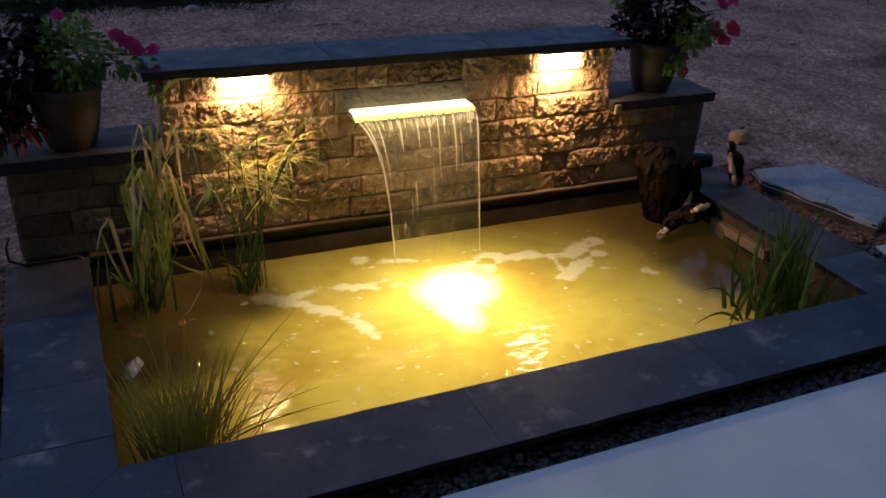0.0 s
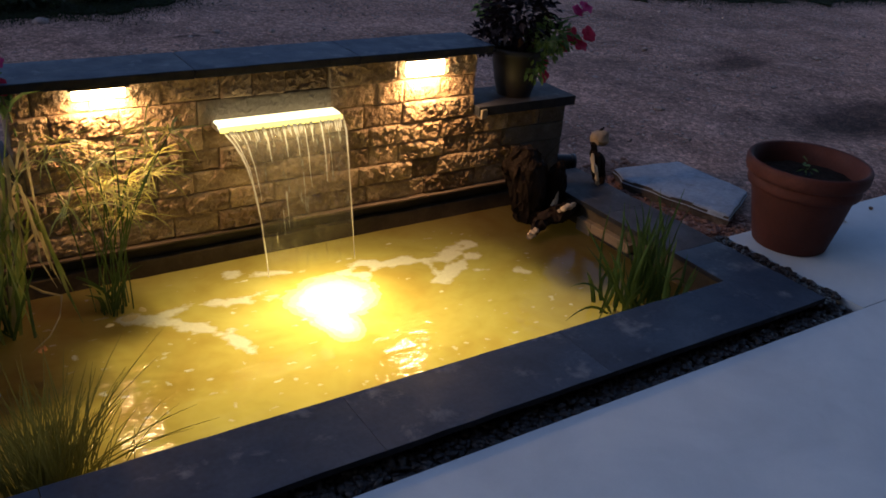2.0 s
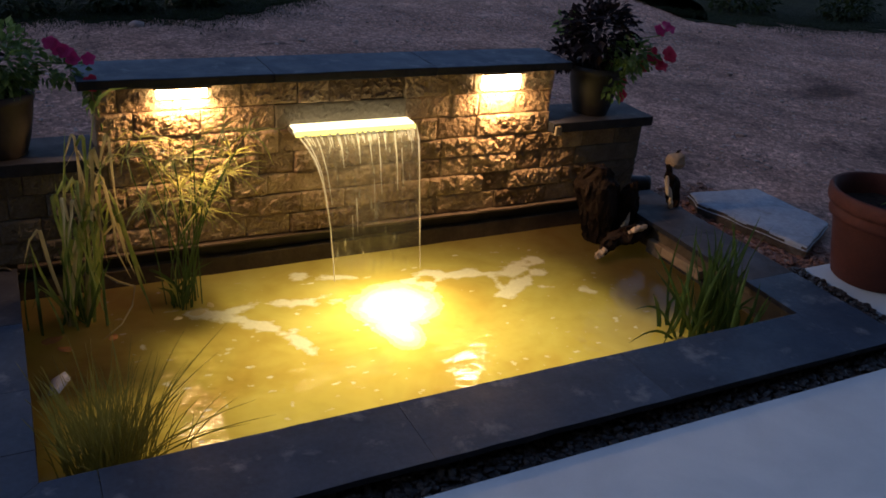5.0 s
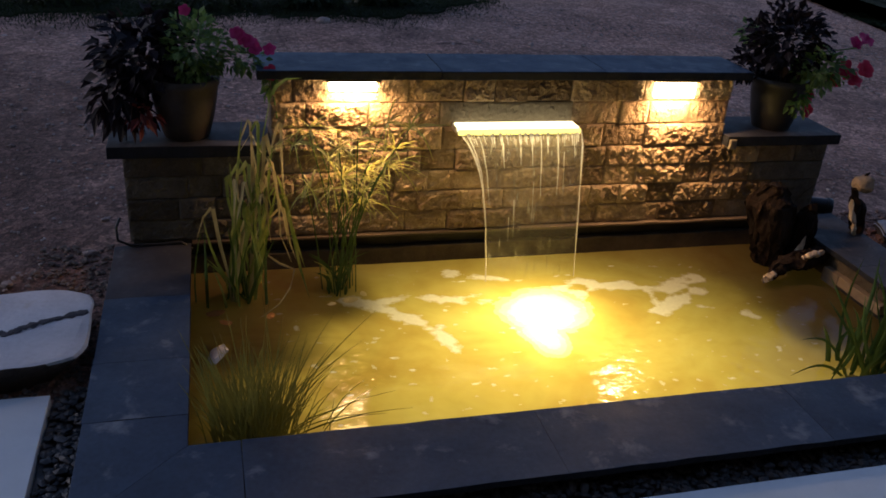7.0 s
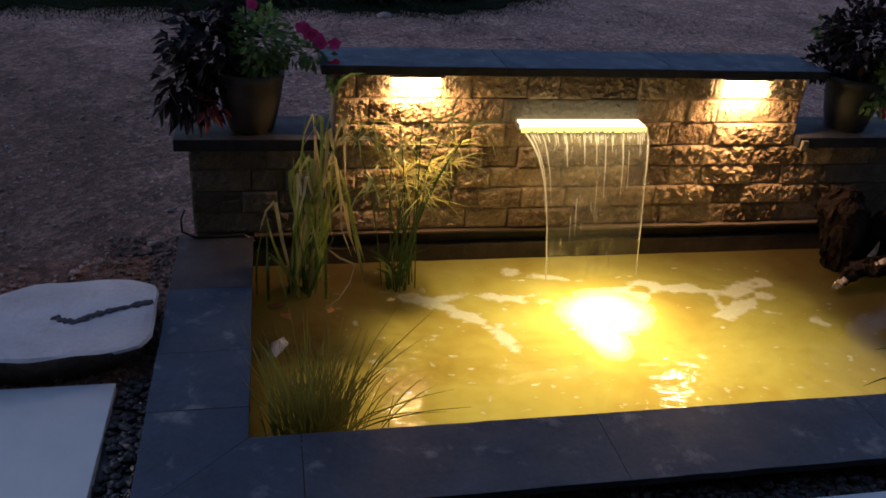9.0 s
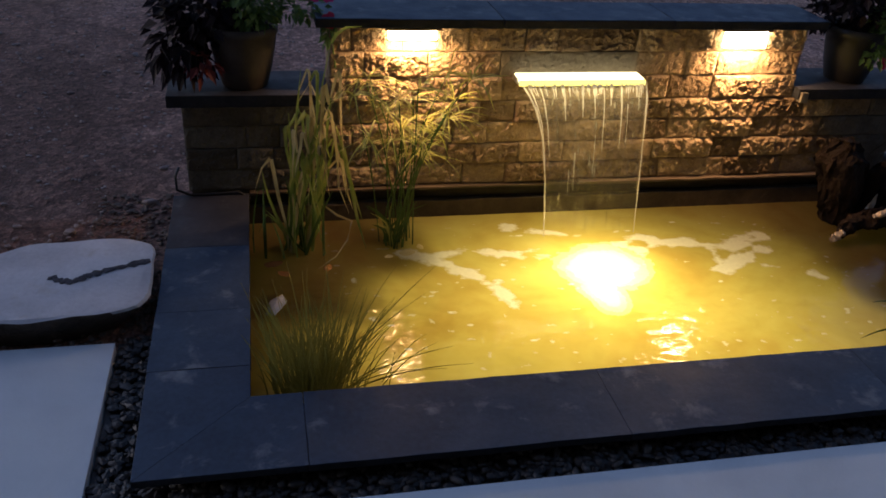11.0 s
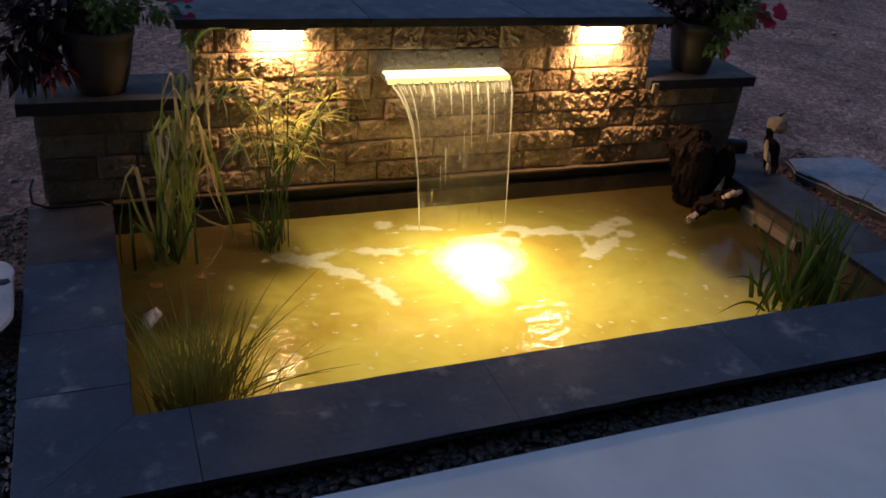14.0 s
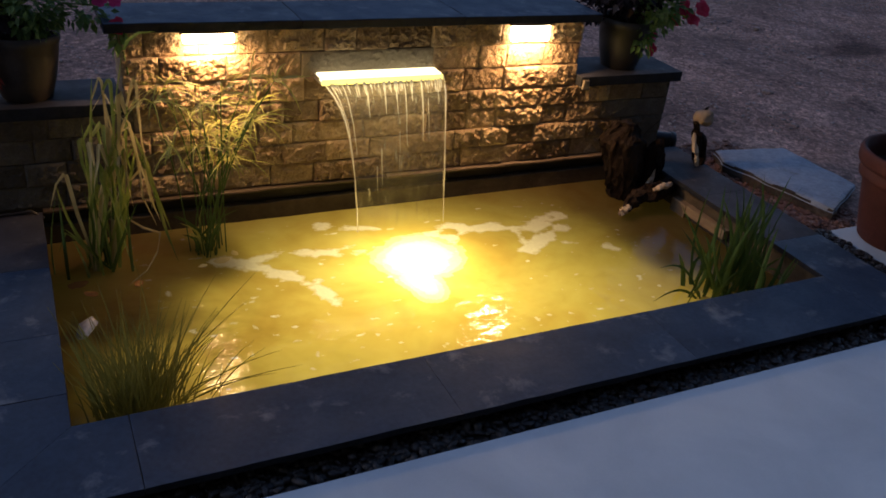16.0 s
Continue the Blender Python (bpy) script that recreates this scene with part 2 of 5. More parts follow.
M_BLOCK = surface("split_limestone", [(0.2, (0.155, 0.102, 0.061)), (0.5, (0.285, 0.207, 0.131)), (0.8, (0.41, 0.318, 0.215))], 9, 110, (0.8, 0.95), 1.0, 0.006, vary=0.45)
# Darker copy of the block stone: paints in the dimness of the low ends.
M_BLOCK_SHADE = surface("shaded_limestone", [(0.2, (0.062, 0.052, 0.040)), (0.5, (0.115, 0.098, 0.076)), (0.8, (0.175, 0.152, 0.120))], 7, 90, (0.75, 0.95), 0.5, 0.004, vary=0.3)
M_SMOOTH = surface("sawn_limestone", [(0.2, (0.15, 0.125, 0.09)), (0.8, (0.22, 0.19, 0.14))], 4, 80, (0.75, 0.9), 0.3, 0.003, vary=0.1)
# Core mortar; the shade inside the joints is put into its colour.
M_CORE = surface("shaded_mortar", [(0.3, (0.09, 0.078, 0.06)), (0.7, (0.15, 0.13, 0.10))], 6, 70, (0.9, 1.0), 0.4, 0.004)
M_SLATE = surface("blue_slate", [(0.25, (0.019, 0.034, 0.060)), (0.55, (0.031, 0.052, 0.087)), (0.8, (0.054, 0.078, 0.116))], 3.4, 55, (0.46, 0.7), 0.22, 0.003, vary=0.06, specular=0.3, stains=(9.0, 0.57, (0.18, 0.20, 0.225)))
# For the slabs' side faces: the shade on them is put into this colour.
M_EDGE_SHADE = surface("shaded_slate_edge", [(0.3, (0.010, 0.011, 0.014)), (0.7, (0.022, 0.024, 0.030))], 9, 70, (0.6, 0.85), 0.6, 0.004, vary=0.1, specular=0.2)
M_BROWN = surface("brown_slate", [(0.25, (0.026, 0.026, 0.032)), (0.55, (0.042, 0.041, 0.048)), (0.8, (0.070, 0.064, 0.066))], 4.0, 55, (0.55, 0.8), 0.25, 0.003, vary=0.06, specular=0.25, stains=(9.0, 0.58, (0.13, 0.12, 0.115)))
M_DARK = surface("dark_slate", [(0.25, (0.015, 0.016, 0.022)), (0.55, (0.026, 0.027, 0.036)), (0.8, (0.044, 0.043, 0.052))], 4.0, 55, (0.55, 0.8), 0.25, 0.003, vary=0.06, specular=0.25, stains=(9.0, 0.60, (0.10, 0.10, 0.105)))
M_CHIP = surface("brown_chippings", [(0.3, (0.085, 0.058, 0.046)), (0.7, (0.20, 0.15, 0.125))], 14, 90, (0.85, 1.0), 0.6, 0.008, vary=0.2)
M_PATIO = surface("pale_porcelain_paving", [(0.25, (0.44, 0.505, 0.545)), (0.5, (0.53, 0.595, 0.63)), (0.75, (0.625, 0.685, 0.71))], 2.2, 120, (0.5, 0.75), 0.05, 0.001, vary=0.04, grainy=0.08)
M_PEBBLE = surface("black_pebble", [(0.3, (0.014, 0.012, 0.012)), (0.7, (0.085, 0.074, 0.068))], 30, 160, (0.25, 0.55), 0.2, 0.002, vary=0.6, specular=0.4)
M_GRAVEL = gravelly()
M_STONE = surface("yard_stone", [(0.3, (0.15, 0.105, 0.095)), (0.7, (0.40, 0.32, 0.29))], 12, 120, (0.8, 0.95), 0.4, 0.004, vary=0.0)
M_MULCH = surface("red_chippings", [(0.3, (0.17, 0.075, 0.05)), (0.7, (0.36, 0.20, 0.15))], 14, 90, (0.85, 1.0), 0.6, 0.008, vary=0.2)
M_FLAG = surface("blue_flagstone", [(0.25, (0.21, 0.24, 0.285)), (0.75, (0.36, 0.40, 0.46))], 5, 40, (0.6, 0.85), 0.8, 0.010, vary=0.05, stains=(7, 0.58, (0.16, 0.155, 0.15)))
M_BOULDER = surface("pale_boulder", [(0.2, (0.34, 0.35, 0.375)), (0.6, (0.51, 0.52, 0.55)), (0.85, (0.62, 0.63, 0.66))], 3.5, 60, (0.75, 0.95), 0.35, 0.006, vary=0.05, stains=(6, 0.62, (0.36, 0.31, 0.25)), grainy=0.2)
# Brown stone sides, with the shade under the rim put into the colour.
M_SIDE_SHADE = surface("shaded_stone_side", [(0.25, (0.030, 0.022, 0.017)), (0.6, (0.085, 0.065, 0.052)), (0.85, (0.20, 0.165, 0.135))], 9, 60, (0.8, 1.0), 0.7, 0.008, vary=0.05)
M_TERRA = surface("terracotta", [(0.2, (0.046, 0.010, 0.005)), (0.6, (0.080, 0.018, 0.009)), (0.85, (0.16, 0.048, 0.029))], 3.5, 70, (0.7, 0.9), 0.2, 0.002, vary=0.05)
M_SOIL = surface("potting_soil", [(0.3, (0.016, 0.010, 0.007)), (0.7, (0.045, 0.030, 0.021))], 18, 90, (0.9, 1.0), 1.0, 0.012, specular=0.08)
M_GLAZE = surface("brown_glazed_clay", [(0.25, (0.024, 0.019, 0.015)), (0.75, (0.056, 0.043, 0.033))], 5, 60, (0.45, 0.7), 0.15, 0.002, vary=0.1)
M_LINER = surface("dark_liner", [(0.3, (0.011, 0.009, 0.006)), (0.7, (0.024, 0.019, 0.012))], 4, 40, (0.6, 0.9), 0.4, 0.006)
M_SILT = surface("silted_liner", [(0.2, (0.035, 0.025, 0.015)), (0.6, (0.075, 0.055, 0.032)), (0.85, (0.12, 0.09, 0.055))], 6, 40, (0.6, 0.9), 0.6, 0.006)
M_PLANK = surface("old_tan_board", [(0.2, (0.11, 0.078, 0.046)), (0.6, (0.21, 0.15, 0.09)), (0.85, (0.30, 0.225, 0.14))], 5, 50, (0.7, 0.9), 0.5, 0.004, stretch=(1, 0.2, 1))
M_LEDGE = surface("ledge_timber", [(0.2, (0.045, 0.030, 0.02)), (0.7, (0.12, 0.085, 0.06))], 5, 50, (0.6, 0.85), 0.5, 0.004, stretch=(0.15, 1, 1))
M_BARK = surface("dark_bark", [(0.25, (0.008, 0.005, 0.004)), (0.7, (0.034, 0.020, 0.013))], 9, 50, (0.8, 0.95), 1.0, 0.015, stretch=(1, 1, 0.25), specular=0.15)
M_SPLIT = surface("split_pale_wood", [(0.25, (0.42, 0.31, 0.20)), (0.75, (0.58, 0.47, 0.34))], 10, 60, (0.7, 0.9), 0.6, 0.006, stretch=(1, 1, 0.2))
M_BLACK = surface("black_plastic", [(0.3, (0.012, 0.012, 0.013)), (0.7, (0.022, 0.022, 0.024))], 8, 80, (0.3, 0.5), 0.1, 0.001)
M_BRONZE = surface("bronze_fitting", [(0.3, (0.06, 0.045, 0.03)), (0.7, (0.10, 0.075, 0.05))], 8, 80, (0.35, 0.55), 0.1, 0.001, metal=0.8)
M_STEEL = surface("brushed_steel", [(0.3, (0.45, 0.45, 0.44)), (0.7, (0.6, 0.6, 0.58))], 8, 90, (0.25, 0.4), 0.1, 0.001, metal=0.9)
M_REED = leafy("reed_leaf", [(0.25, (0.13, 0.22, 0.05)), (0.5, (0.27, 0.36, 0.09)), (0.75, (0.50, 0.50, 0.19))], 9)
M_STRAW = leafy("dry_reed_leaf", [(0.25, (0.42, 0.36, 0.17)), (0.75, (0.70, 0.62, 0.38))], 9)
M_PAPYRUS = leafy("papyrus_leaf", [(0.25, (0.30, 0.35, 0.07)), (0.7, (0.64, 0.62, 0.18))], 12, through_light=0.25)
M_RUSH = leafy("rush_stem", [(0.25, (0.15, 0.155, 0.034)), (0.75, (0.36, 0.335, 0.09))], 14, through_light=0.45)
M_IRIS = leafy("iris_leaf", [(0.25, (0.044, 0.10, 0.022)), (0.75, (0.12, 0.20, 0.052))], 10, through_light=0.18)
M_GREEN = leafy("bedding_leaf", [(0.25, (0.055, 0.12, 0.035)), (0.6, (0.16, 0.26, 0.08)), (0.8, (0.40, 0.46, 0.20))], 16)
M_PURPLE = leafy("purple_leaf", [(0.25, (0.006, 0.003, 0.005)), (0.75, (0.018, 0.007, 0.011))], 12, rough=0.7, through_light=0.15)
M_PINK = leafy("magenta_petal", [(0.25, (0.55, 0.02, 0.14)), (0.75, (0.78, 0.06, 0.28))], 20, through_light=0.3)
M_RED = leafy("red_petal", [(0.25, (0.62, 0.02, 0.06)), (0.75, (0.80, 0.06, 0.15))], 20, through_light=0.3)
M_LAWN = leafy("lawn_blade", [(0.25, (0.012, 0.022, 0.008)), (0.75, (0.028, 0.045, 0.015))], 6)
M_WATER, M_FALL = water_material(), falling_water()
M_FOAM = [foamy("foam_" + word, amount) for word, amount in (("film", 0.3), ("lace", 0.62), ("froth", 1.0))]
M_LENS = glowing("lamp_lens", (1.0, 0.76, 0.38), 60.0)
M_LED = glowing("led_strip", (1.0, 0.92, 0.52), 2.5)
M_LIP_GLARE = glowing("lip_glare", (1.0, 0.86, 0.20), 1.9)


# ---- building helpers ----
def finish(bm, name, material, smooth=False):
    me = bpy.data.meshes.new(name)
    if smooth:
        for f in bm.faces:
            f.smooth = True
    bm.to_mesh(me)
    bm.free()
    me.materials.append(material)
    return me


def part(name, bm, material, parent, label="", at=None, smooth=False):
    """Links a bmesh as one mesh object under a thing or a part."""
    ob = new(name, finish(bm, name, material, smooth) if isinstance(bm, bmesh.types.BMesh) else bm)
    ob.parent = parent
    if at is not None:
        ob.matrix_basis = at
    return tagged(ob, label)


def thing(name, label, category, place=(0, 0, 0), group="", kind="", turn=0):
    ob = new(name)
    ob.empty_display_size = 0.05
    ob.matrix_basis = pose(*place, 0, 0, turn)
    return tagged(ob, label, category, group, kind)


def slab_bm(x0, y0, z0, x1, y1, z1, bevel=0.006, rough=0.0, step=0.06, seed=0):
    """A bevelled block; rough: uneven edges, by that many metres."""
    bm = bmesh.new()
    bmesh.ops.create_cube(bm, size=1)
    for v in bm.verts:
        v.co = Vector(((x0 + x1) / 2 + v.co.x * (x1 - x0), (y0 + y1) / 2 + v.co.y * (y1 - y0), (z0 + z1) / 2 + v.co.z * (z1 - z0)))
    if rough:
        for axis, length in ((0, x1 - x0), (1, y1 - y0)):
            cuts = int(length / step)
            if cuts > 1:
                es = [e for e in bm.edges if abs((e.verts[0].co - e.verts[1].co)[axis]) > length * 0.6]
                bmesh.ops.subdivide_edges(bm, edges=es, cuts=min(cuts, 60), use_grid_fill=True)
    if bevel:
        es = [e for e in bm.edges if len(e.link_faces) == 2 and e.calc_face_angle(0) > 0.8]
        bmesh.ops.bevel(bm, geom=es, offset=bevel, segments=2, affect="EDGES", profile=0.6)
    if rough:
        for v in bm.verts:
            n = noise.noise_vector(Vector((v.co.x * 9 + seed, v.co.y * 9, v.co.z * 20)))
            v.co += n * rough
    return bm


def plate_bm(outline, z0, z1, gap):
    """A flat slab over a plan outline, drawn in by gap all round, with a bevelled rim."""
    bm = bmesh.new()
    mid = sum((Vector((x, y, 0)) for x, y in outline), Vector()) / len(outline)
    low = [bm.verts.new((x + math.copysign(gap, mid.x - x), y + math.copysign(gap, mid.y - y), z0)) for x, y in outline]
    base = bm.faces.new(low)
    up = bmesh.ops.extrude_face_region(bm, geom=[base])["geom"]
    for v in up:
        if isinstance(v, bmesh.types.BMVert):
            v.co.z = z1
    bmesh.ops.recalc_face_normals(bm, faces=bm.faces)
    bmesh.ops.bevel(bm, geom=[e for e in bm.edges if e.calc_face_angle(0) > 0.5], offset=0.002, segments=2, affect="EDGES", profile=0.6)
    return bm


def tube_bm(points, radii, sides=6, bm=None):
    bm = bm or bmesh.new()
    rings = []
    pts = [Vector(p) for p in points]
    for i, p in enumerate(pts):
        d = (pts[min(i + 1, len(pts) - 1)] - pts[max(i - 1, 0)]).normalized()
        a = d.cross(Vector((0.3, 0.9, 0.2))).normalized()
        b = d.cross(a)
        r = radii[i] if isinstance(radii, (list, tuple)) else radii
        rings.append([bm.verts.new(p + (a * math.cos(2 * math.pi * k / sides) + b * math.sin(2 * math.pi * k / sides)) * r) for k in range(sides)])
    for r0, r1 in zip(rings, rings[1:]):
        for k in range(sides):
            bm.faces.new((r0[k], r0[(k + 1) % sides], r1[(k + 1) % sides], r1[k]))
    bm.faces.new(rings[0][::-1])
    bm.faces.new(rings[-1])
    return bm


def blade_bm(points, width, bm=None, fold=0.25, side=None):
    """A long tapered leaf along points, folded slightly along its midrib."""
    bm = bm or bmesh.new()
    pts = [Vector(p) for p in points]
    rows = []
    for i, p in enumerate(pts):
        d = (pts[min(i + 1, len(pts) - 1)] - pts[max(i - 1, 0)]).normalized()
        s = Vector(side) if side else d.cross(Vector((0.15, -1, 0.1)))
        s = (s - d * s.dot(d)).normalized()
        f = i / (len(pts) - 1)
        w = width * (0.55 + 0.45 * min(1, f * 4)) * (1 - f ** 3) * 0.5 + 0.0004
        n = s.cross(d)
        rows.append((bm.verts.new(p - s * w), bm.verts.new(p + n * w * fold), bm.verts.new(p + s * w)))
    for a, b in zip(rows, rows[1:]):
        bm.faces.new((a[0], a[1], b[1], b[0]))
        bm.faces.new((a[1], a[2], b[2], b[1]))
    return bm


def lathe_bm(profile, sides=40):
    bm = bmesh.new()
    rings = [[bm.verts.new((r * math.cos(2 * math.pi * k / sides), r * math.sin(2 * math.pi * k / sides), z)) for k in range(sides)] for r, z in profile]
    for a, b in zip(rings, rings[1:]):
        for k in range(sides):
            bm.faces.new((a[k], a[(k + 1) % sides], b[(k + 1) % sides], b[k]))
    bm.faces.new(rings[0][::-1])
    bm.faces.new(rings[-1])
    return bm


def stem_points(base, tip, bow, n=8, droop=0.0):
    """From base to tip, bowed sideways by the vector bow, with the far end hanging."""
    b, t, o = Vector(base), Vector(tip), Vector(bow)
    out = []
    for i in range(n):
        f = i / (n - 1)
        out.append(b.lerp(t, f) + o * math.sin(math.pi * f) - Vector((0, 0, droop * max(0, f - 0.55) ** 2 * 5)))
    return out


# ---- ground ----
def ground_sheet():
    step = 0.12
    hole = (-0.24, 3.12, -0.24, 1.56)
    nx0, nx1, ny0, ny1 = -40, 110, -10, 80
    bm = bmesh.new()
    grid = {}
    for i in range(nx0, nx1 + 1):
        for j in range(ny0, ny1 + 1):
            x, y = i * step, j * step
            edge = min(i - nx0, nx1 - i, j - ny0, ny1 - j)
            far = max(0.0, min(1.0, (max(hole[0] - x, x - hole[1], hole[2] - y, y - hole[3]) - 0.15) * 3))
            flat = 0.0 if y < 0.5 else far
            h = (noise.noise(Vector((x * 1.1, y * 1.1, 3))) * 0.022 + noise.noise(Vector((x * 4.5, y * 4.5, 9))) * 0.010) * flat
            for cx, cy, r, d in ((6.5, 3.0, 0.45, -0.03), (5.95, 1.5, 0.55, -0.045), (2.2, 5.2, 0.16, 0.04), (1.1, 5.6, 0.9, 0.03)):
                h += d * math.exp(-((x - cx) ** 2 + (y - cy) ** 2 * 2) / r ** 2)
            if y < 0.40 and edge:
                h = -0.12
            grid[i, j] = bm.verts.new((x, y, GROUND + (h if edge else 0)))
    for i in range(nx0, nx1):
        for j in range(ny0, ny1):
            x, y = (i + 0.5) * step, (j + 0.5) * step
            if not (hole[0] < x < hole[1] and hole[2] < y < hole[3]):
                bm.faces.new((grid[i, j], grid[i + 1, j], grid[i + 1, j + 1], grid[i, j + 1]))
    far = 400
    outer = {}
    for key, (sx, sy) in {"a": (-1, -1), "b": (1, -1), "c": (1, 1), "d": (-1, 1)}.items():
        outer[key] = bm.verts.new((sx * far, sy * far, GROUND))
    south = [grid[i, ny0] for i in range(nx0, nx1 + 1)]
    north = [grid[i, ny1] for i in range(nx0, nx1 + 1)]
    west = [grid[nx0, j] for j in range(ny0, ny1 + 1)]
    east = [grid[nx1, j] for j in range(ny0, ny1 + 1)]
    bm.faces.new([outer["a"], outer["b"]] + south[::-1])
    bm.faces.new([outer["b"], outer["c"]] + east[::-1])
    bm.faces.new([outer["c"], outer["d"]] + north)
    bm.faces.new([outer["d"], outer["a"]] + west)
    bmesh.ops.recalc_face_normals(bm, faces=bm.faces)
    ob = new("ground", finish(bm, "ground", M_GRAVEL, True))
    tagged(ob, "wide yard of grey-brown gravel and bare earth", "ground", kind="structure")


def pebble_mesh(name, seed, material, flat=0.55):
    rng = random.Random(seed)
    bm = bmesh.new()
    bmesh.ops.create_icosphere(bm, subdivisions=1, radius=1.0)
    sx, sy, sz = rng.uniform(1.0, 1.6), rng.uniform(0.6, 0.85), flat * rng.uniform(0.8, 1.2)
    for v in bm.verts:
        v.co = Vector((v.co.x * sx, v.co.y * sy, v.co.z * sz)) * rng.uniform(0.85, 1.12)
    return finish(bm, name, material, True)


def scatter_mesh(name, material, spots, seed, flat=0.6):
    """Many small stones joined in one mesh: spots of (x, y, z, size)."""
    rng = random.Random(seed)
    base = bmesh.new()
    bmesh.ops.create_icosphere(base, subdivisions=1, radius=1.0)
    vs = [v.co.copy() for v in base.verts]
    fs = [[v.index for v in f.verts] for f in base.faces]
    base.free()
    verts, faces = [], []
    for x, y, z, s in spots:
        a, k = rng.uniform(0, 6.3), len(verts)
        sx, sy, sz = rng.uniform(0.8, 1.4), rng.uniform(0.6, 1.0), flat * rng.uniform(0.7, 1.2)
        for v in vs:
            j = rng.uniform(0.8, 1.15) * s
            px, py = v.x * sx * j, v.y * sy * j
            verts.append((x + px * math.cos(a) - py * math.sin(a), y + px * math.sin(a) + py * math.cos(a), z + v.z * sz * j))
        faces += [[k + i for i in f] for f in fs]
    me = bpy.data.meshes.new(name)
    me.from_pydata(verts, [], faces)
    me.materials.append(material)
    return me


def yard_stones():
    rng = random.Random(4)
    spots = []
    while len(spots) < 13000:
        x, y = rng.uniform(-3.5, 10), rng.uniform(-0.2, 7)
        if -0.6 < x < 4.2 and y < 1.75 or y < 0.42 and x > 3.2 or y < 0.42 and x < -0.4:
            continue
        if ((x - 6.35) / 1.3) ** 2 + ((y - 1.5) / 0.55) ** 2 < 1 or ((x - 6.6) / 0.6) ** 2 + ((y - 3.05) / 0.3) ** 2 < 1:
            continue
        s = rng.choice((0.005, 0.007, 0.009, 0.013)) * rng.uniform(0.7, 1.4)
        if rng.random() < 0.02:
            s *= 2.2
        spots.append((x, y, GROUND + s * 0.2, s))
    ob = new("yard_stones", scatter_mesh("yard_stones", M_STONE, spots, 5))
    tagged(ob, "loose pale stones scattered over the yard", "gravel", kind="stuff")
    spots = []
    for _ in range(900):
        x, y = rng.uniform(3.22, 3.75), rng.uniform(0.42, 1.5)
        spots.append((x, y, GROUND + 0.004, rng.uniform(0.008, 0.02)))
    ob = new("chippings", scatter_mesh("chippings", M_MULCH, spots, 6, 0.5))
    tagged(ob, "reddish chippings along the pond edge", "gravel", kind="stuff")
    spots = []
    for _ in range(420):
        x, y = rng.uniform(-0.62, -0.31), rng.uniform(0.4, 1.5)
        spots.append((x, y, GROUND + 0.004, rng.uniform(0.006, 0.016)))
    ob = new("chippings", scatter_mesh("chippings", M_CHIP, spots, 7, 0.5))
    tagged(ob, "brown chippings beside the coping and the boulder", "gravel", kind="stuff")


def turf_bm(outline, bm):
    """A dark mat of turf with a ragged rim, a little above the gravel."""
    rng = random.Random(len(outline))
    ring = []
    for (x0, y0), (x1, y1) in zip(outline, outline[1:] + outline[:1]):
        n = max(2, int(math.hypot(x1 - x0, y1 - y0) / 0.12))
        for k in range(n):
            ring.append((x0 + (x1 - x0) * k / n + rng.gauss(0, 0.08), y0 + (y1 - y0) * k / n + rng.gauss(0.12, 0.13)))
    top = [bm.verts.new((x, y, GROUND + 0.02)) for x, y in ring]
    low = [bm.verts.new((x, y, GROUND - 0.03)) for x, y in ring]
    bm.faces.new(top)
    for k in range(len(ring)):
        q = (k + 1) % len(ring)
        bm.faces.new((top[k], low[k], low[q], top[q]))


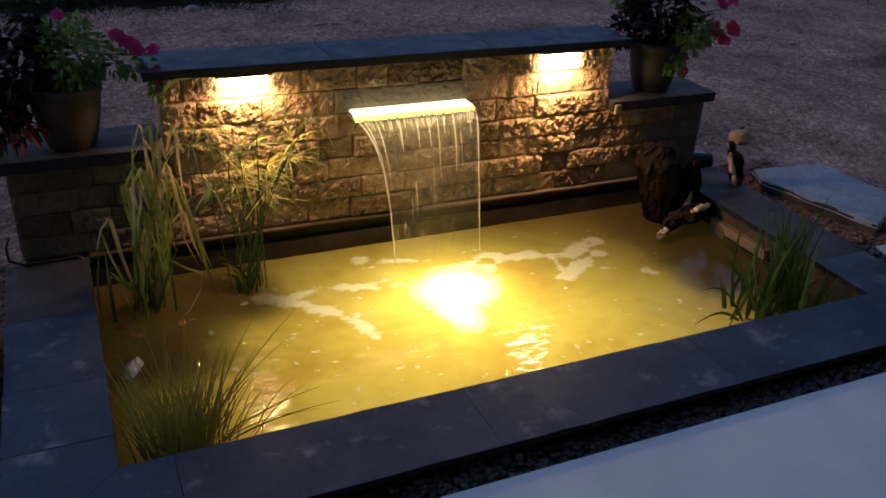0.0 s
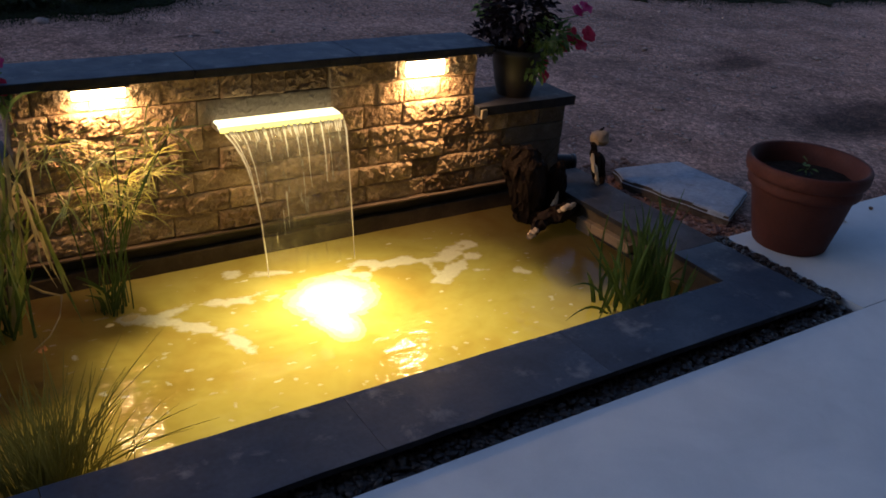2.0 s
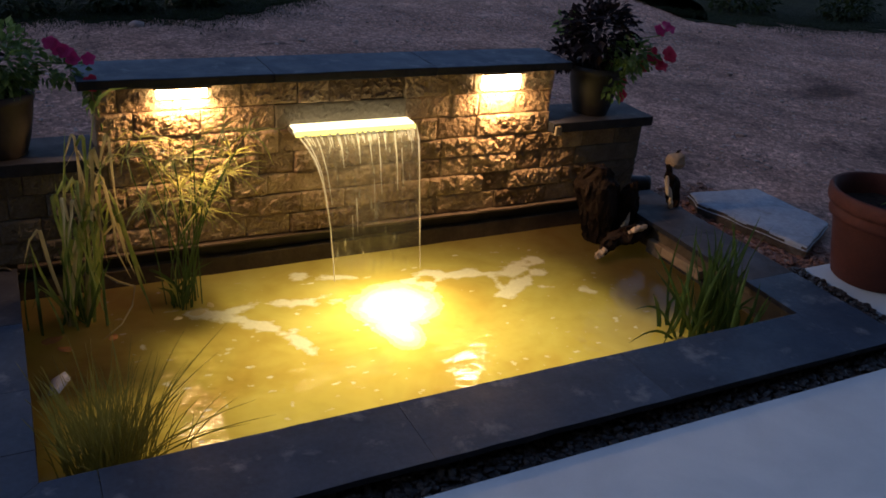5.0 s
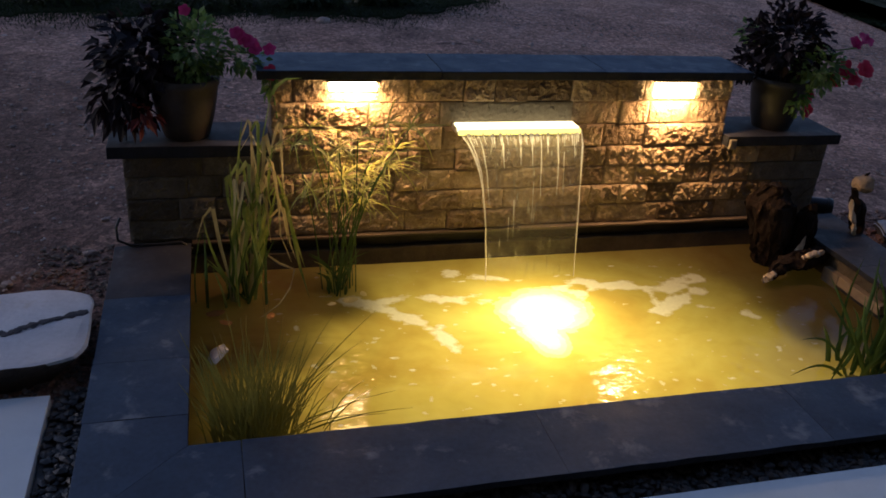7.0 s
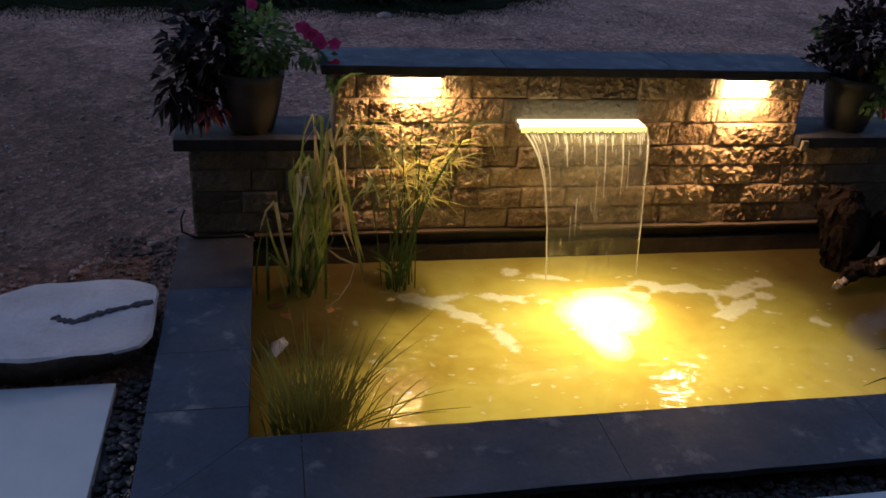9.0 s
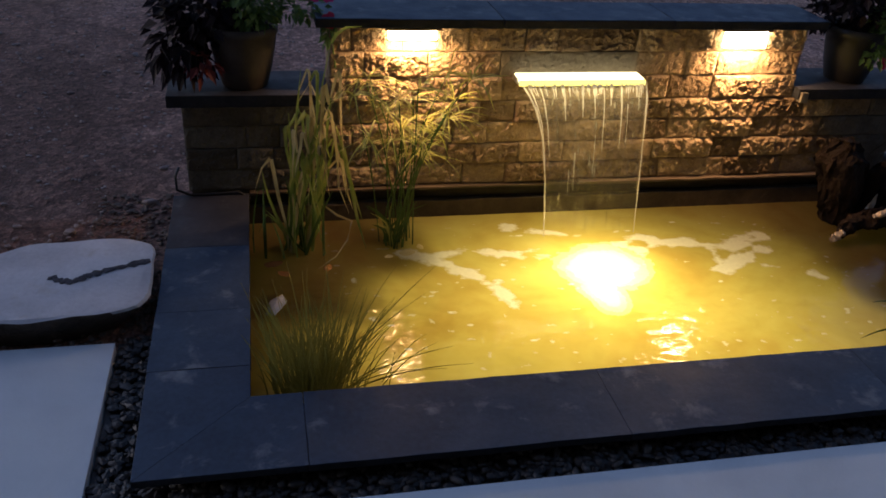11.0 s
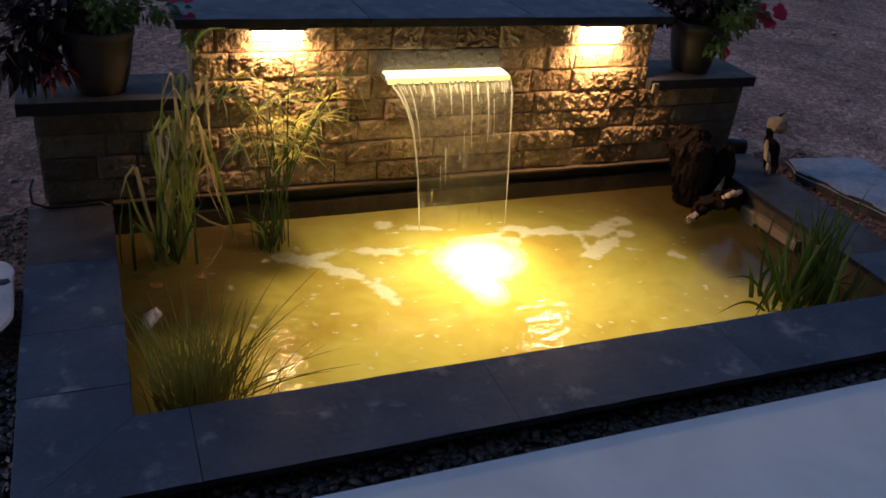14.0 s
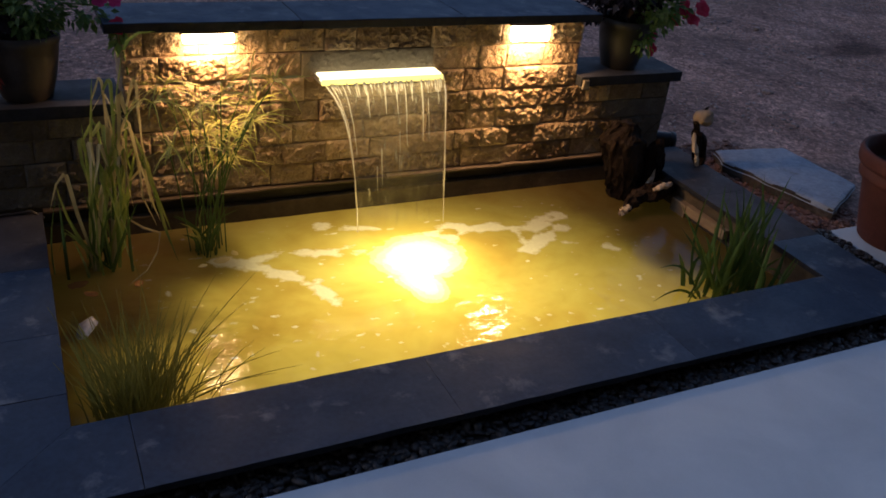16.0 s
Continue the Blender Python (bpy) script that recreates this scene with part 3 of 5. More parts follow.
def lawn():
    rng = random.Random(9)
    left = [(-7.0, 5.75), (-1.8, 6.0), (-0.4, 6.2), (1.0, 6.15), (2.3, 6.5), (2.9, 7.0), (3.4, 8.4), (3.6, 12.0), (-7.0, 12.0)]
    right = [(7.5, 5.65), (9.4, 5.2), (11.6, 4.7), (17.0, 3.4), (17.0, 15.0), (9.2, 15.0), (8.7, 8.0), (8.3, 6.6)]
    bm = bmesh.new()
    turf_bm(left, bm)
    turf_bm(right, bm)
    bmesh.ops.recalc_face_normals(bm, faces=bm.faces)
    tagged(new("turf", finish(bm, "turf", M_TURF)), "dark mat of turf beyond the gravel", "turf", kind="structure")
    bm = bmesh.new()
    for _ in range(24000):
        if rng.random() < 0.6:
            x = rng.uniform(-4, 3.3)
            y = 6.1 + max(0, x - 1.6) * 0.75 + rng.gauss(0.25, 0.32)
        else:
            x = rng.uniform(7.6, 13.0)
            y = 5.65 - (x - 7.5) * 0.235 + rng.gauss(0.25, 0.32) + max(0, 8.4 - x) * 0.9
        h = rng.uniform(0.012, 0.04)
        a = rng.uniform(0, 6.3)
        z = GROUND + 0.01
        tip = (x + math.cos(a) * 0.02, y + math.sin(a) * 0.02, z + h)
        blade_bm([(x, y, z), (x * 0.6 + tip[0] * 0.4, y * 0.6 + tip[1] * 0.4, z + h * 0.6), tip], 0.006, bm)
    ob = new("lawn", finish(bm, "lawn", M_LAWN))
    tagged(ob, "dark green rough grass beyond the gravel", "grass", kind="stuff")
    for x, y, s in ((-2.6, 6.6, 1.0), (-1.2, 6.75, 0.9), (0.1, 6.7, 1.0), (1.1, 6.75, 0.8), (1.9, 7.0, 0.7), (8.9, 6.5, 1.0), (10.2, 5.9, 0.9), (11.6, 5.5, 1.0)):
        ob = new("shrub", finish(leaf_cloud((0, 0, 0.12), (0.55 * s, 0.36 * s, 0.2 * s), 620, 0.085, rng, 0.1, 0.55), "shrub", M_SHRUB))
        ob.matrix_basis = pose(x, y, GROUND + 0.03)
        tagged(ob, "low dark green leafy shrub at the gravel's far edge", "shrub", group="shrubs beyond the gravel")


M_TURF = surface("turf_mat", [(0.3, (0.010, 0.013, 0.006)), (0.7, (0.026, 0.032, 0.014))], 6, 40, (0.9, 1.0), 1.0, 0.02, specular=0.1)
M_SHRUB = leafy("shrub_leaf", [(0.25, (0.012, 0.022, 0.008)), (0.75, (0.035, 0.055, 0.018))], 6)


# ---- paving round the pond ----
def paving():
    pav = thing("pavement", "pale grey porcelain paving slabs round the pond", "paving", kind="structure")
    for i, (x0, y0, x1, y1) in enumerate(((-4, -4.5, 7.5, -0.39), (3.392, -0.386, 7.5, 0.382), (-4, -0.386, -0.43, 0.38))):
        part("paving_slab", slab_bm(x0, y0, GROUND - 0.05, x1, y1, PATIO, 0.0015), M_PATIO, pav)


def coping():
    cop = thing("coping", "blue-grey slate coping slabs round the pond", "coping", kind="structure")
    g = 0.0003
    rows = []
    # left side, front corner, front side, right side
    for y0, y1 in ((0.148, 0.463), (0.463, 0.894), (0.894, 1.338)):
        rows.append((-COP, y0 + g, 0.0, y1 - g))
    for outline in (((-COP, -COP), (0, 0), (0, 0.148), (-COP, 0.148)), ((-COP, -COP), (0.151, -COP), (0.151, 0), (0, 0))):
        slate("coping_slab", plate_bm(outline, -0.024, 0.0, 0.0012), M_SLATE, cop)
    xs = (0.151, 1.074, 1.99, W)
    for x0, x1 in zip(xs, xs[1:]):
        rows.append((x0 + g, -COP, x1 - g, 0.0))
    rows.append((W + g, -COP, W + COP - 0.01, 0.30 - g))
    for y0, y1 in ((0.30, 0.78), (0.78, 1.352)):
        rows.append((W, y0 + g, W + COP - 0.01, y1 - g))
    for x0, y0, x1, y1 in rows:
        slate("coping_slab", slab_bm(x0, y0, -0.024, x1, y1, 0.0, 0.0016, 0.0022, 0.05, 0), M_BROWN if x0 > 2.9 and y0 > 0.29 else M_DARK if x0 < 0 and y0 > 0.85 else M_SLATE, cop)


# Shaded copy of the ledge timber; the dimness is in its colour.
M_SHADELEDGE = surface("shaded_timber", [(0.2, (0.025, 0.017, 0.011)), (0.7, (0.065, 0.046, 0.032))], 5, 50, (0.4, 0.7), 0.5, 0.004, stretch=(0.15, 1, 1))


def basin():
    b = thing("pond_basin", "tan stone pond walls with a dark floor", "pond", kind="structure")
    lo, lip = -1.3, WATER - 0.02
    for x0, y0, x1, y1, top in ((-0.22, -0.24, -0.02, 1.60, -0.027), (W + 0.02, -0.24, W + 0.22, 1.60, -0.027), (-0.02, -0.24, W + 0.02, -0.02, -0.027), (-0.02, 1.375, W + 0.02, 1.60, -0.03)):
        part("basin_wall", slab_bm(x0, y0, lip, x1, y1, top, 0), M_LINER if y0 > 1 or x0 < -0.1 else M_SILT, b)
        part("basin_liner", slab_bm(x0, y0, lo, x1, y1, lip, 0), M_LINER, b)
    part("basin_floor", slab_bm(-0.22, -0.24, lo - 0.1, W + 0.22, 1.6, lo, 0), M_LINER, b)
    # silted back edge, then unseen blocks added to shade the pond's sides
    part("shelf", slab_bm(-0.018, 1.340, -0.42, W + 0.018, 1.374, -0.068, 0.006, 0.005, 0.05, 2), M_SILT, b, "brown silted edge of the liner")
    for k, (x0, y0, x1, y1, top) in enumerate(((-0.018, 0.86, 0.30, 1.199, -0.33), (-0.018, 0.60, 0.30, 0.859, -0.39), (0.301, 0.60, 0.75, 0.859, -0.43), (0.301, 0.86, 0.86, 1.199, -0.36), (-0.018, -0.018, 0.36, 0.599, -0.335), (0.361, -0.018, 0.59, 0.599, -0.52),
                                              (2.20, 0.50, W + 0.018, 1.199, -0.36), (2.32, -0.018, W + 0.018, 0.499, -0.37))):
        part("shelf", slab_bm(x0, y0, -1.0, x1, y1, top, 0.03, 0.05, 0.08, 5 + 7 * k), M_LINER, b)
    part("basin_plank", slab_bm(W - 0.020, 0.56, -0.128, W + 0.016, 0.84, -0.080, 0.004, 0.004, 0.05, 7), M_PLANK, b, "tan board under the coping")
    # Dark strip below the board; the gap's shade is put into its colour.
    part("basin_liner", slab_bm(W - 0.006, 0.42, -0.20, W + 0.014, 0.84, -0.130, 0.004), M_LINER, b)
    part("basin_plank", slab_bm(W - 0.022, 0.842, -0.18, W + 0.016, 0.95, -0.082, 0.004, 0.004, 0.05, 9), M_PLANK, b, "tan board under the coping")
    led = thing("trim", "weathered brown ledge board along the wall foot", "ledge", (0, 0, 0), kind="structure")
    part("ledge_board", slab_bm(0.003, YW - 0.026, -0.012, 1.48, YW + 0.012, 0.0, 0.004, 0.003, 0.05, 3), M_SHADELEDGE, led)
    part("ledge_board", slab_bm(1.484, YW - 0.028, -0.012, W - 0.003, YW + 0.012, 0.001, 0.004, 0.003, 0.05, 8), M_LEDGE, led)


def near_path(p, path):
    best = 9.0
    for a, b in zip(path, path[1:]):
        a, b = Vector(a), Vector(b)
        f = max(0, min(1, (p - a).dot(b - a) / (b - a).length_squared))
        best = min(best, (p - a.lerp(b, f)).length)
    return best


def pond_surface():
    """The water's skin; where foam floats, it takes the water's place in the same sheet."""
    trails = (
        ((0.62, 1.02), (0.73, 0.985), (0.89, 1.03), (1.02, 0.98), (1.18, 0.995), (1.34, 0.96)),
        ((0.73, 0.985), (0.85, 0.86), (0.94, 0.74), (0.99, 0.58)),
        ((1.655, 0.955), (1.84, 1.015), (1.965, 0.98), (2.085, 0.945), (2.285, 1.01)),
        ((1.99, 0.98), (1.96, 0.79), (2.09, 0.85), (2.22, 0.935)),
        ((1.23, 1.165), (1.32, 1.135), (1.42, 1.10)),
        ((2.17, 0.775), (2.21, 0.76)),
        ((2.33, 0.69), (2.36, 0.68)),
        ((1.09, 1.235), (1.13, 1.225)),
        ((1.60, 1.03), (1.68, 1.06), (1.76, 1.05)),
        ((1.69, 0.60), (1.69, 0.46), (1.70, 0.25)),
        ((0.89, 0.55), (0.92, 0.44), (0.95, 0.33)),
    )
    step = 0.0055
    nx, ny = round((W + 0.036) / step), round(1.39 / step)
    bm = bmesh.new()
    vs = [[bm.verts.new((-0.018 + (W + 0.036) * i / nx, -0.018 + 1.39 * j / ny, WATER)) for j in range(ny + 1)] for i in range(nx + 1)]
    for i in range(nx):
        for j in range(ny):
            f = bm.faces.new((vs[i][j], vs[i + 1][j], vs[i + 1][j + 1], vs[i][j + 1]))
            p = Vector(((i + 0.5) * step - 0.018, (j + 0.5) * step - 0.018))
            if not (0.3 < p.x < 2.6 and 0.05 < p.y < 1.25):
                continue
            n = noise.fractal(Vector((p.x * 8, p.y * 12, 1.5)), 1.0, 2.0, 4)
            n2 = noise.noise(Vector((p.x * 24, p.y * 34, 7)))
            d = min(near_path(p, t) - (0.015 if 1 < k < 4 else -0.006 if 4 < k < 8 else 0.0) for k, t in enumerate(trails[:9]))
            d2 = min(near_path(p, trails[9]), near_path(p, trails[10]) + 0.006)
            # Froth disc and lobe paint the lamps' white glow into the foam.
            core_glow = (Vector((p.x - 1.44, (p.y - 0.84) * 1.05))).length
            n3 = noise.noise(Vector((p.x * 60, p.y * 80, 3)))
            lobe_glow = (Vector((p.x - 1.375, (p.y - 0.645) * 0.62))).length
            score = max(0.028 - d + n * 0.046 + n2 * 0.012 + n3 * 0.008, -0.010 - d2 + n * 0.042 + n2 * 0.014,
                        (0.21 - core_glow + n * 0.035) * 0.22, (0.10 - lobe_glow + n * 0.02) * 0.30, min(n2 - 0.48, n * 0.6 - 0.03) * 0.12 if p.y > 0.2 else -1)
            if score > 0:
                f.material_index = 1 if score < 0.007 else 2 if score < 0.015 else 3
    rim = [v for v in bm.verts if len({f.material_index for f in v.link_faces}) > 1]
    for _ in range(8):
        bmesh.ops.smooth_vert(bm, verts=rim, factor=0.5, use_axis_x=True, use_axis_y=True)
    for v in bm.verts:
        x, y = v.co.x, v.co.y
        calm = 0.16 + 1.0 * math.exp(-((x - 0.40) ** 2 + (y - 0.50) ** 2) / 0.13) + 0.9 * math.exp(-((x - 0.32) ** 2 * 0.6 + (y - 0.64) ** 2 * 2) / 0.05) + 0.42 * math.exp(-((x - 1.63) ** 2 + (y - 0.33) ** 2) / 0.10)
        w = noise.noise(Vector((x * 15, y * 24, 4))) + 0.30 * noise.noise(Vector((x * 38, y * 62, 8)))
        v.co.z += 0.0028 * w * calm
    other = bm.copy()
    bmesh.ops.delete(bm, geom=[f for f in bm.faces if f.material_index > 0], context="FACES")
    bmesh.ops.delete(other, geom=[f for f in other.faces if f.material_index == 0], context="FACES")
    for f in other.faces:
        f.material_index -= 1
    ob = new("water", finish(bm, "water", M_WATER, True))
    tagged(ob, "murky yellow pond water lit from below", "water", kind="structure")
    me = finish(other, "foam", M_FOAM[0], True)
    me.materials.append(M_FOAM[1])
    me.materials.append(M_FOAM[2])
    tagged(new("foam", me), "pale streaks of foam drifting on the pond, whiter discs for lamp glow", "foam", kind="stuff")


def sky_blocker():
    """An unseen plain wall added behind the terrace to shut off that side of the sky."""
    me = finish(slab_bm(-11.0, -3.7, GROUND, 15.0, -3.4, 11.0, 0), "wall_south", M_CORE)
    tagged(new("wall_south", me), "unseen plain dark wall added to block the southern sky", "wall", kind="structure")


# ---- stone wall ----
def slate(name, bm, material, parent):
    """A slab with a weathered top and shade painted on its side faces."""
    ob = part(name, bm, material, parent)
    ob.data.materials.append(M_EDGE_SHADE)
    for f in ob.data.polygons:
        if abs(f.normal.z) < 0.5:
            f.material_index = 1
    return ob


def rock_block(name, w, h, d, seed, relief=0.013, material=None):
    """A split-faced block: front towards -y at y=0, origin at its lower left corner."""
    step = 0.0062
    rng = random.Random(seed)
    nx, nz = max(4, round(w / step)), max(4, round(h / step))
    facets = [(rng.uniform(0, w), rng.uniform(0, h), rng.gauss(0, 0.34), rng.gauss(0.05, 0.34), rng.gauss(0, 0.30)) for _ in range(max(4, round(w * h / 0.0007)))]
    bm = bmesh.new()
    rows = []
    for j in range(nz + 1):
        row = []
        for i in range(nx + 1):
            x, z = w * i / nx, h * j / nz
            e = min(x, w - x, z, h - z)
            up = min(1.0, max(0.0, e) / 0.009) ** 0.7
            q = noise.noise_vector(Vector((x * 45, z * 45, seed * 2.3)))
            px, pz = x + q.x * 0.012, z + q.y * 0.012
            cx, cz, sx, sz, base = min(facets, key=lambda f: (f[0] - px) ** 2 + (f[1] - pz) ** 2)
            n = base + (sx * (x - cx) + sz * (z - cz)) / 0.013
            n += 0.62 * noise.fractal(Vector((x * 58 + seed * 3.1, z * 62, seed * 1.7)), 0.4, 2.2, 4)
            n += 0.6 * noise.noise(Vector((x * 7 + seed, z * 9, seed * 5.3)))
            y = -up * (relief * 0.6 + relief * 0.58 * max(-1.2, min(1.5, n))) + (1 - up) * 0.001
            row.append(bm.verts.new((x, min(y, 0.004), z)))
        rows.append(row)
    for a, b in zip(rows, rows[1:]):
        for i in range(nx):
            bm.faces.new((a[i], a[i + 1], b[i + 1], b[i]))
    ring = rows[0] + [r[-1] for r in rows[1:]] + rows[-1][-2::-1] + [r[0] for r in rows[-2:0:-1]]
    back = [bm.verts.new((v.co.x, d, v.co.z)) for v in ring]
    for k in range(len(ring)):
        q = (k + 1) % len(ring)
        bm.faces.new((ring[q], ring[k], back[k], back[q]))
    return finish(bm, name, material or M_BLOCK)



def course_joints(k, x0, x1, known, rng):
    xs = [x0] + [x for x in known if x0 + 0.08 < x < x1 - 0.08] + [x1]
    out = [x0]
    for a, b in zip(xs, xs[1:]):
        while not (k == 5 and abs(a - 1.064) < 0.01) and b - a > 0.47 or not (k == 5 and abs(a - 1.064) < 0.01) and (b - a > 0.36 and rng.random() < 0.55):
            a += min(rng.choice((0.15, 0.21, 0.26, 0.32)), b - a - 0.14)
            out.append(a)
        out.append(b)
    return out


def stone_wall():
    rng = random.Random(21)
    wall = thing("wall_back", "split-faced tan limestone block wall with slate caps behind the pond", "wall", kind="structure")
    known = {6: (0.434, 0.92, 1.306, 1.888, 2.017), 5: (0.487, 0.751, 1.064, 1.681, 2.06), 4: (0.62, 0.93, 1.85), 3: (0.06, 0.712, 0.992, 1.15),
             2: (0.14, 0.879, 1.358, 2.048), 1: (-0.04, 0.86, 1.184, 1.828), 0: (0.1, 0.934, 1.129, 1.879, 2.202)}
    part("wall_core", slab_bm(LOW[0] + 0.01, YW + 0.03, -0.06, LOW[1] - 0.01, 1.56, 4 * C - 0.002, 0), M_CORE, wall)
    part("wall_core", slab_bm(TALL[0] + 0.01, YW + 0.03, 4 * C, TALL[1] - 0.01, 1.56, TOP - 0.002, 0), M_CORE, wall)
    seed = 0
    for k in range(7):
        x0, x1 = LOW if k < 4 else TALL
        xs = course_joints(k, x0, x1, known[k], rng)
        for a, b in zip(xs, xs[1:]):
            seed += 1
            end = a == x0 or b == x1
            smooth = k == 5 and 1.05 < a < 1.6
            w, d = b - a - 0.0025, 0.19 if end else 0.05
            # End blocks take the stone copy with shade in its colour.
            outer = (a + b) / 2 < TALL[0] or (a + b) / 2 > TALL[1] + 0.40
            me = rock_block("block", w, (C if k < 4 else UP) - 0.0035, d, seed, 0.004 if smooth else 0.006 if outer else rng.choice((0.006, 0.009, 0.012, 0.015)), M_SMOOTH if smooth else M_BLOCK_SHADE if outer else M_BLOCK)
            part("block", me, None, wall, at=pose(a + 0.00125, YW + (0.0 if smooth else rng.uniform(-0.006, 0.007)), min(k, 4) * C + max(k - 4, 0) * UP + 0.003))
    zc = TOP + 0.003
    for i, (a, b) in enumerate(((0.29, 1.05), (1.05, 1.80), (1.80, 2.535))):
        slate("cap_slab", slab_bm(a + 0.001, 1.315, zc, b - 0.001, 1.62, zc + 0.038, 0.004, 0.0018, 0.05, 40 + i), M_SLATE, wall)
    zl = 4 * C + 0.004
    slate("cap_slab", slab_bm(-0.298, 1.315, zl, 0.342, 1.62, zl + 0.05, 0.004, 0.0018, 0.05, 51), M_BROWN, wall)
    slate("cap_slab", slab_bm(2.478, 1.315, zl, 3.112, 1.62, zl + 0.05, 0.004, 0.0018, 0.05, 52), M_BROWN, wall)
    # a loose chip at the step
    part("stone_chip", slab_bm(2.49, 1.30, zl - 0.012, 2.525, 1.34, zl + 0.035, 0.006, 0.006, 0.02, 3), M_SMOOTH, wall)


def wall_lights():
    for lx in LAMP_X:
        th = thing("wall_light", "lit bronze wall light under the cap slab", "lamp", (lx, YW, TOP - 0.001), group="wall lights")
        part("housing", slab_bm(-0.114, -0.04, -0.008, 0.114, 0.01, 0.0, 0.002), M_BRONZE, th)
        drop = 0.048 if lx < 1 else 0.083
        part("rim", slab_bm(-0.104, -0.036, -drop - 0.005, 0.104, -0.030, -drop, 0.002), M_BRONZE, th)
        part("lens", slab_bm(-0.098, -0.032, -drop, 0.098, -0.004, -0.012, 0.006), M_LENS, th, "glowing warm white lens")


def spillway():
    th = thing("spillway", "steel spillway blade with a glowing strip, water running off it", "water feature", (1.126, YW, 0.49))
    part("blade", slab_bm(0, -0.088, 0, 0.564, 0.04, 0.008, 0.002), M_STEEL, th)
    # Glowing strip added for the yellow glare under the light strip.
    part("lip", slab_bm(0.0, -0.098, -0.002, 0.564, -0.089, 0.022, 0.003), M_LIP_GLARE, th, "glowing yellow strip added for the glare of the light strip")
    part("led_strip", slab_bm(0.003, -0.088, 0.009, 0.561, 0.0, 0.027, 0.006), M_LED, th, "glowing yellow light strip")
    part("side_cheek", slab_bm(-0.004, -0.07, 0.0, 0.0, 0.04, 0.022, 0), M_STEEL, th)
    part("side_cheek", slab_bm(0.564, -0.07, 0.0, 0.568, 0.04, 0.022, 0), M_STEEL, th)


def fall_edge(f):
    """Left and right end and the y of the sheet at the fraction f of its drop."""
    drop = 0.50 - f * 0.66
    y = 1.288 - 0.17 * math.sqrt(f)
    left = 1.136 + 0.105 * (1 - math.exp(-f * 5)) + 0.025 * f
    right = 1.700 - 0.022 * (1 - math.exp(-f * 4)) + 0.012 * f
    return left, right, y, drop



def fall_x(u, f):
    """Where along the wall the strand u of the sheet hangs at the fraction f of its drop."""
    l0, r0 = fall_edge(0)[:2]
    l, r = fall_edge(f)[:2]
    return l0 + (r0 - l0) * u + (l - l0) * (1 - u) ** 5 + (r - r0) * u ** 5


def waterfall():
    th = thing("waterfall", "thin clear sheet of falling water with bright streaks", "waterfall", (0, 0, 0))
    bm = bmesh.new()
    rows = []
    nx, nz = 60, 24
    for j in range(nz + 1):
        l, r, y, z = fall_edge(j / nz)
        rows.append([bm.verts.new((fall_x(i / nx, j / nz), y + 0.004 * noise.noise(Vector((i * 0.35, j * 0.12, 2))), z)) for i in range(nx + 1)])
    for a, b in zip(rows, rows[1:]):
        for i in range(nx):
            bm.faces.new((a[i], b[i], b[i + 1], a[i + 1]))
    bmesh.ops.solidify(bm, geom=bm.faces[:], thickness=0.003)
    sheet = part("sheet", bm, M_FALL, th, smooth=True)
    sheet.visible_shadow = False
    rng = random.Random(3)
    runs = [(0.0, 0.0, 1.0, 0.0052), (1.0, 0.0, 1.0, 0.0038), (0.13, 0.0, 0.45, 0.0038), (0.04, 0.0, 0.45, 0.0026), (0.32, 0.0, 0.22, 0.0052), (0.47, 0.0, 0.20, 0.0044),
            (0.57, 0.0, 0.20, 0.0048), (0.645, 0.0, 0.42, 0.0040), (0.70, 0.0, 0.13, 0.0050), (0.79, 0.0, 0.40, 0.0046), (0.84, 0.12, 0.36, 0.0016), (0.93, 0.0, 0.16, 0.0036)]
    for _ in range(44):
        runs.append((rng.uniform(0.03, 0.98), 0.0, rng.uniform(0.03, 0.09), rng.uniform(0.0028, 0.0060)))
    for _ in range(4):
        s = rng.uniform(0.3, 0.7)
        runs.append((rng.uniform(0.1, 0.95), s, s + rng.uniform(0.1, 0.3), 0.0014))
    for u, f0, f1, r in runs:
        pts = []
        for k in range(14):
            f = f0 + (f1 - f0) * k / 13
            l, rr, y, z = fall_edge(f)
            pts.append((fall_x(u, f) + 0.002 * noise.noise(Vector((u * 40, f * 9, 0))), y - 0.004, z))
        st = part("stream", tube_bm(pts, [(r * (1 - 0.75 * (k / 13)) if u not in (0.0, 1.0) else r * (1 - 0.5 * k / 13)) * rng.uniform(0.6, 1.25) for k in range(14)], 6), M_STREAM, th, smooth=True)
        st.visible_shadow = False


M_STREAM = None


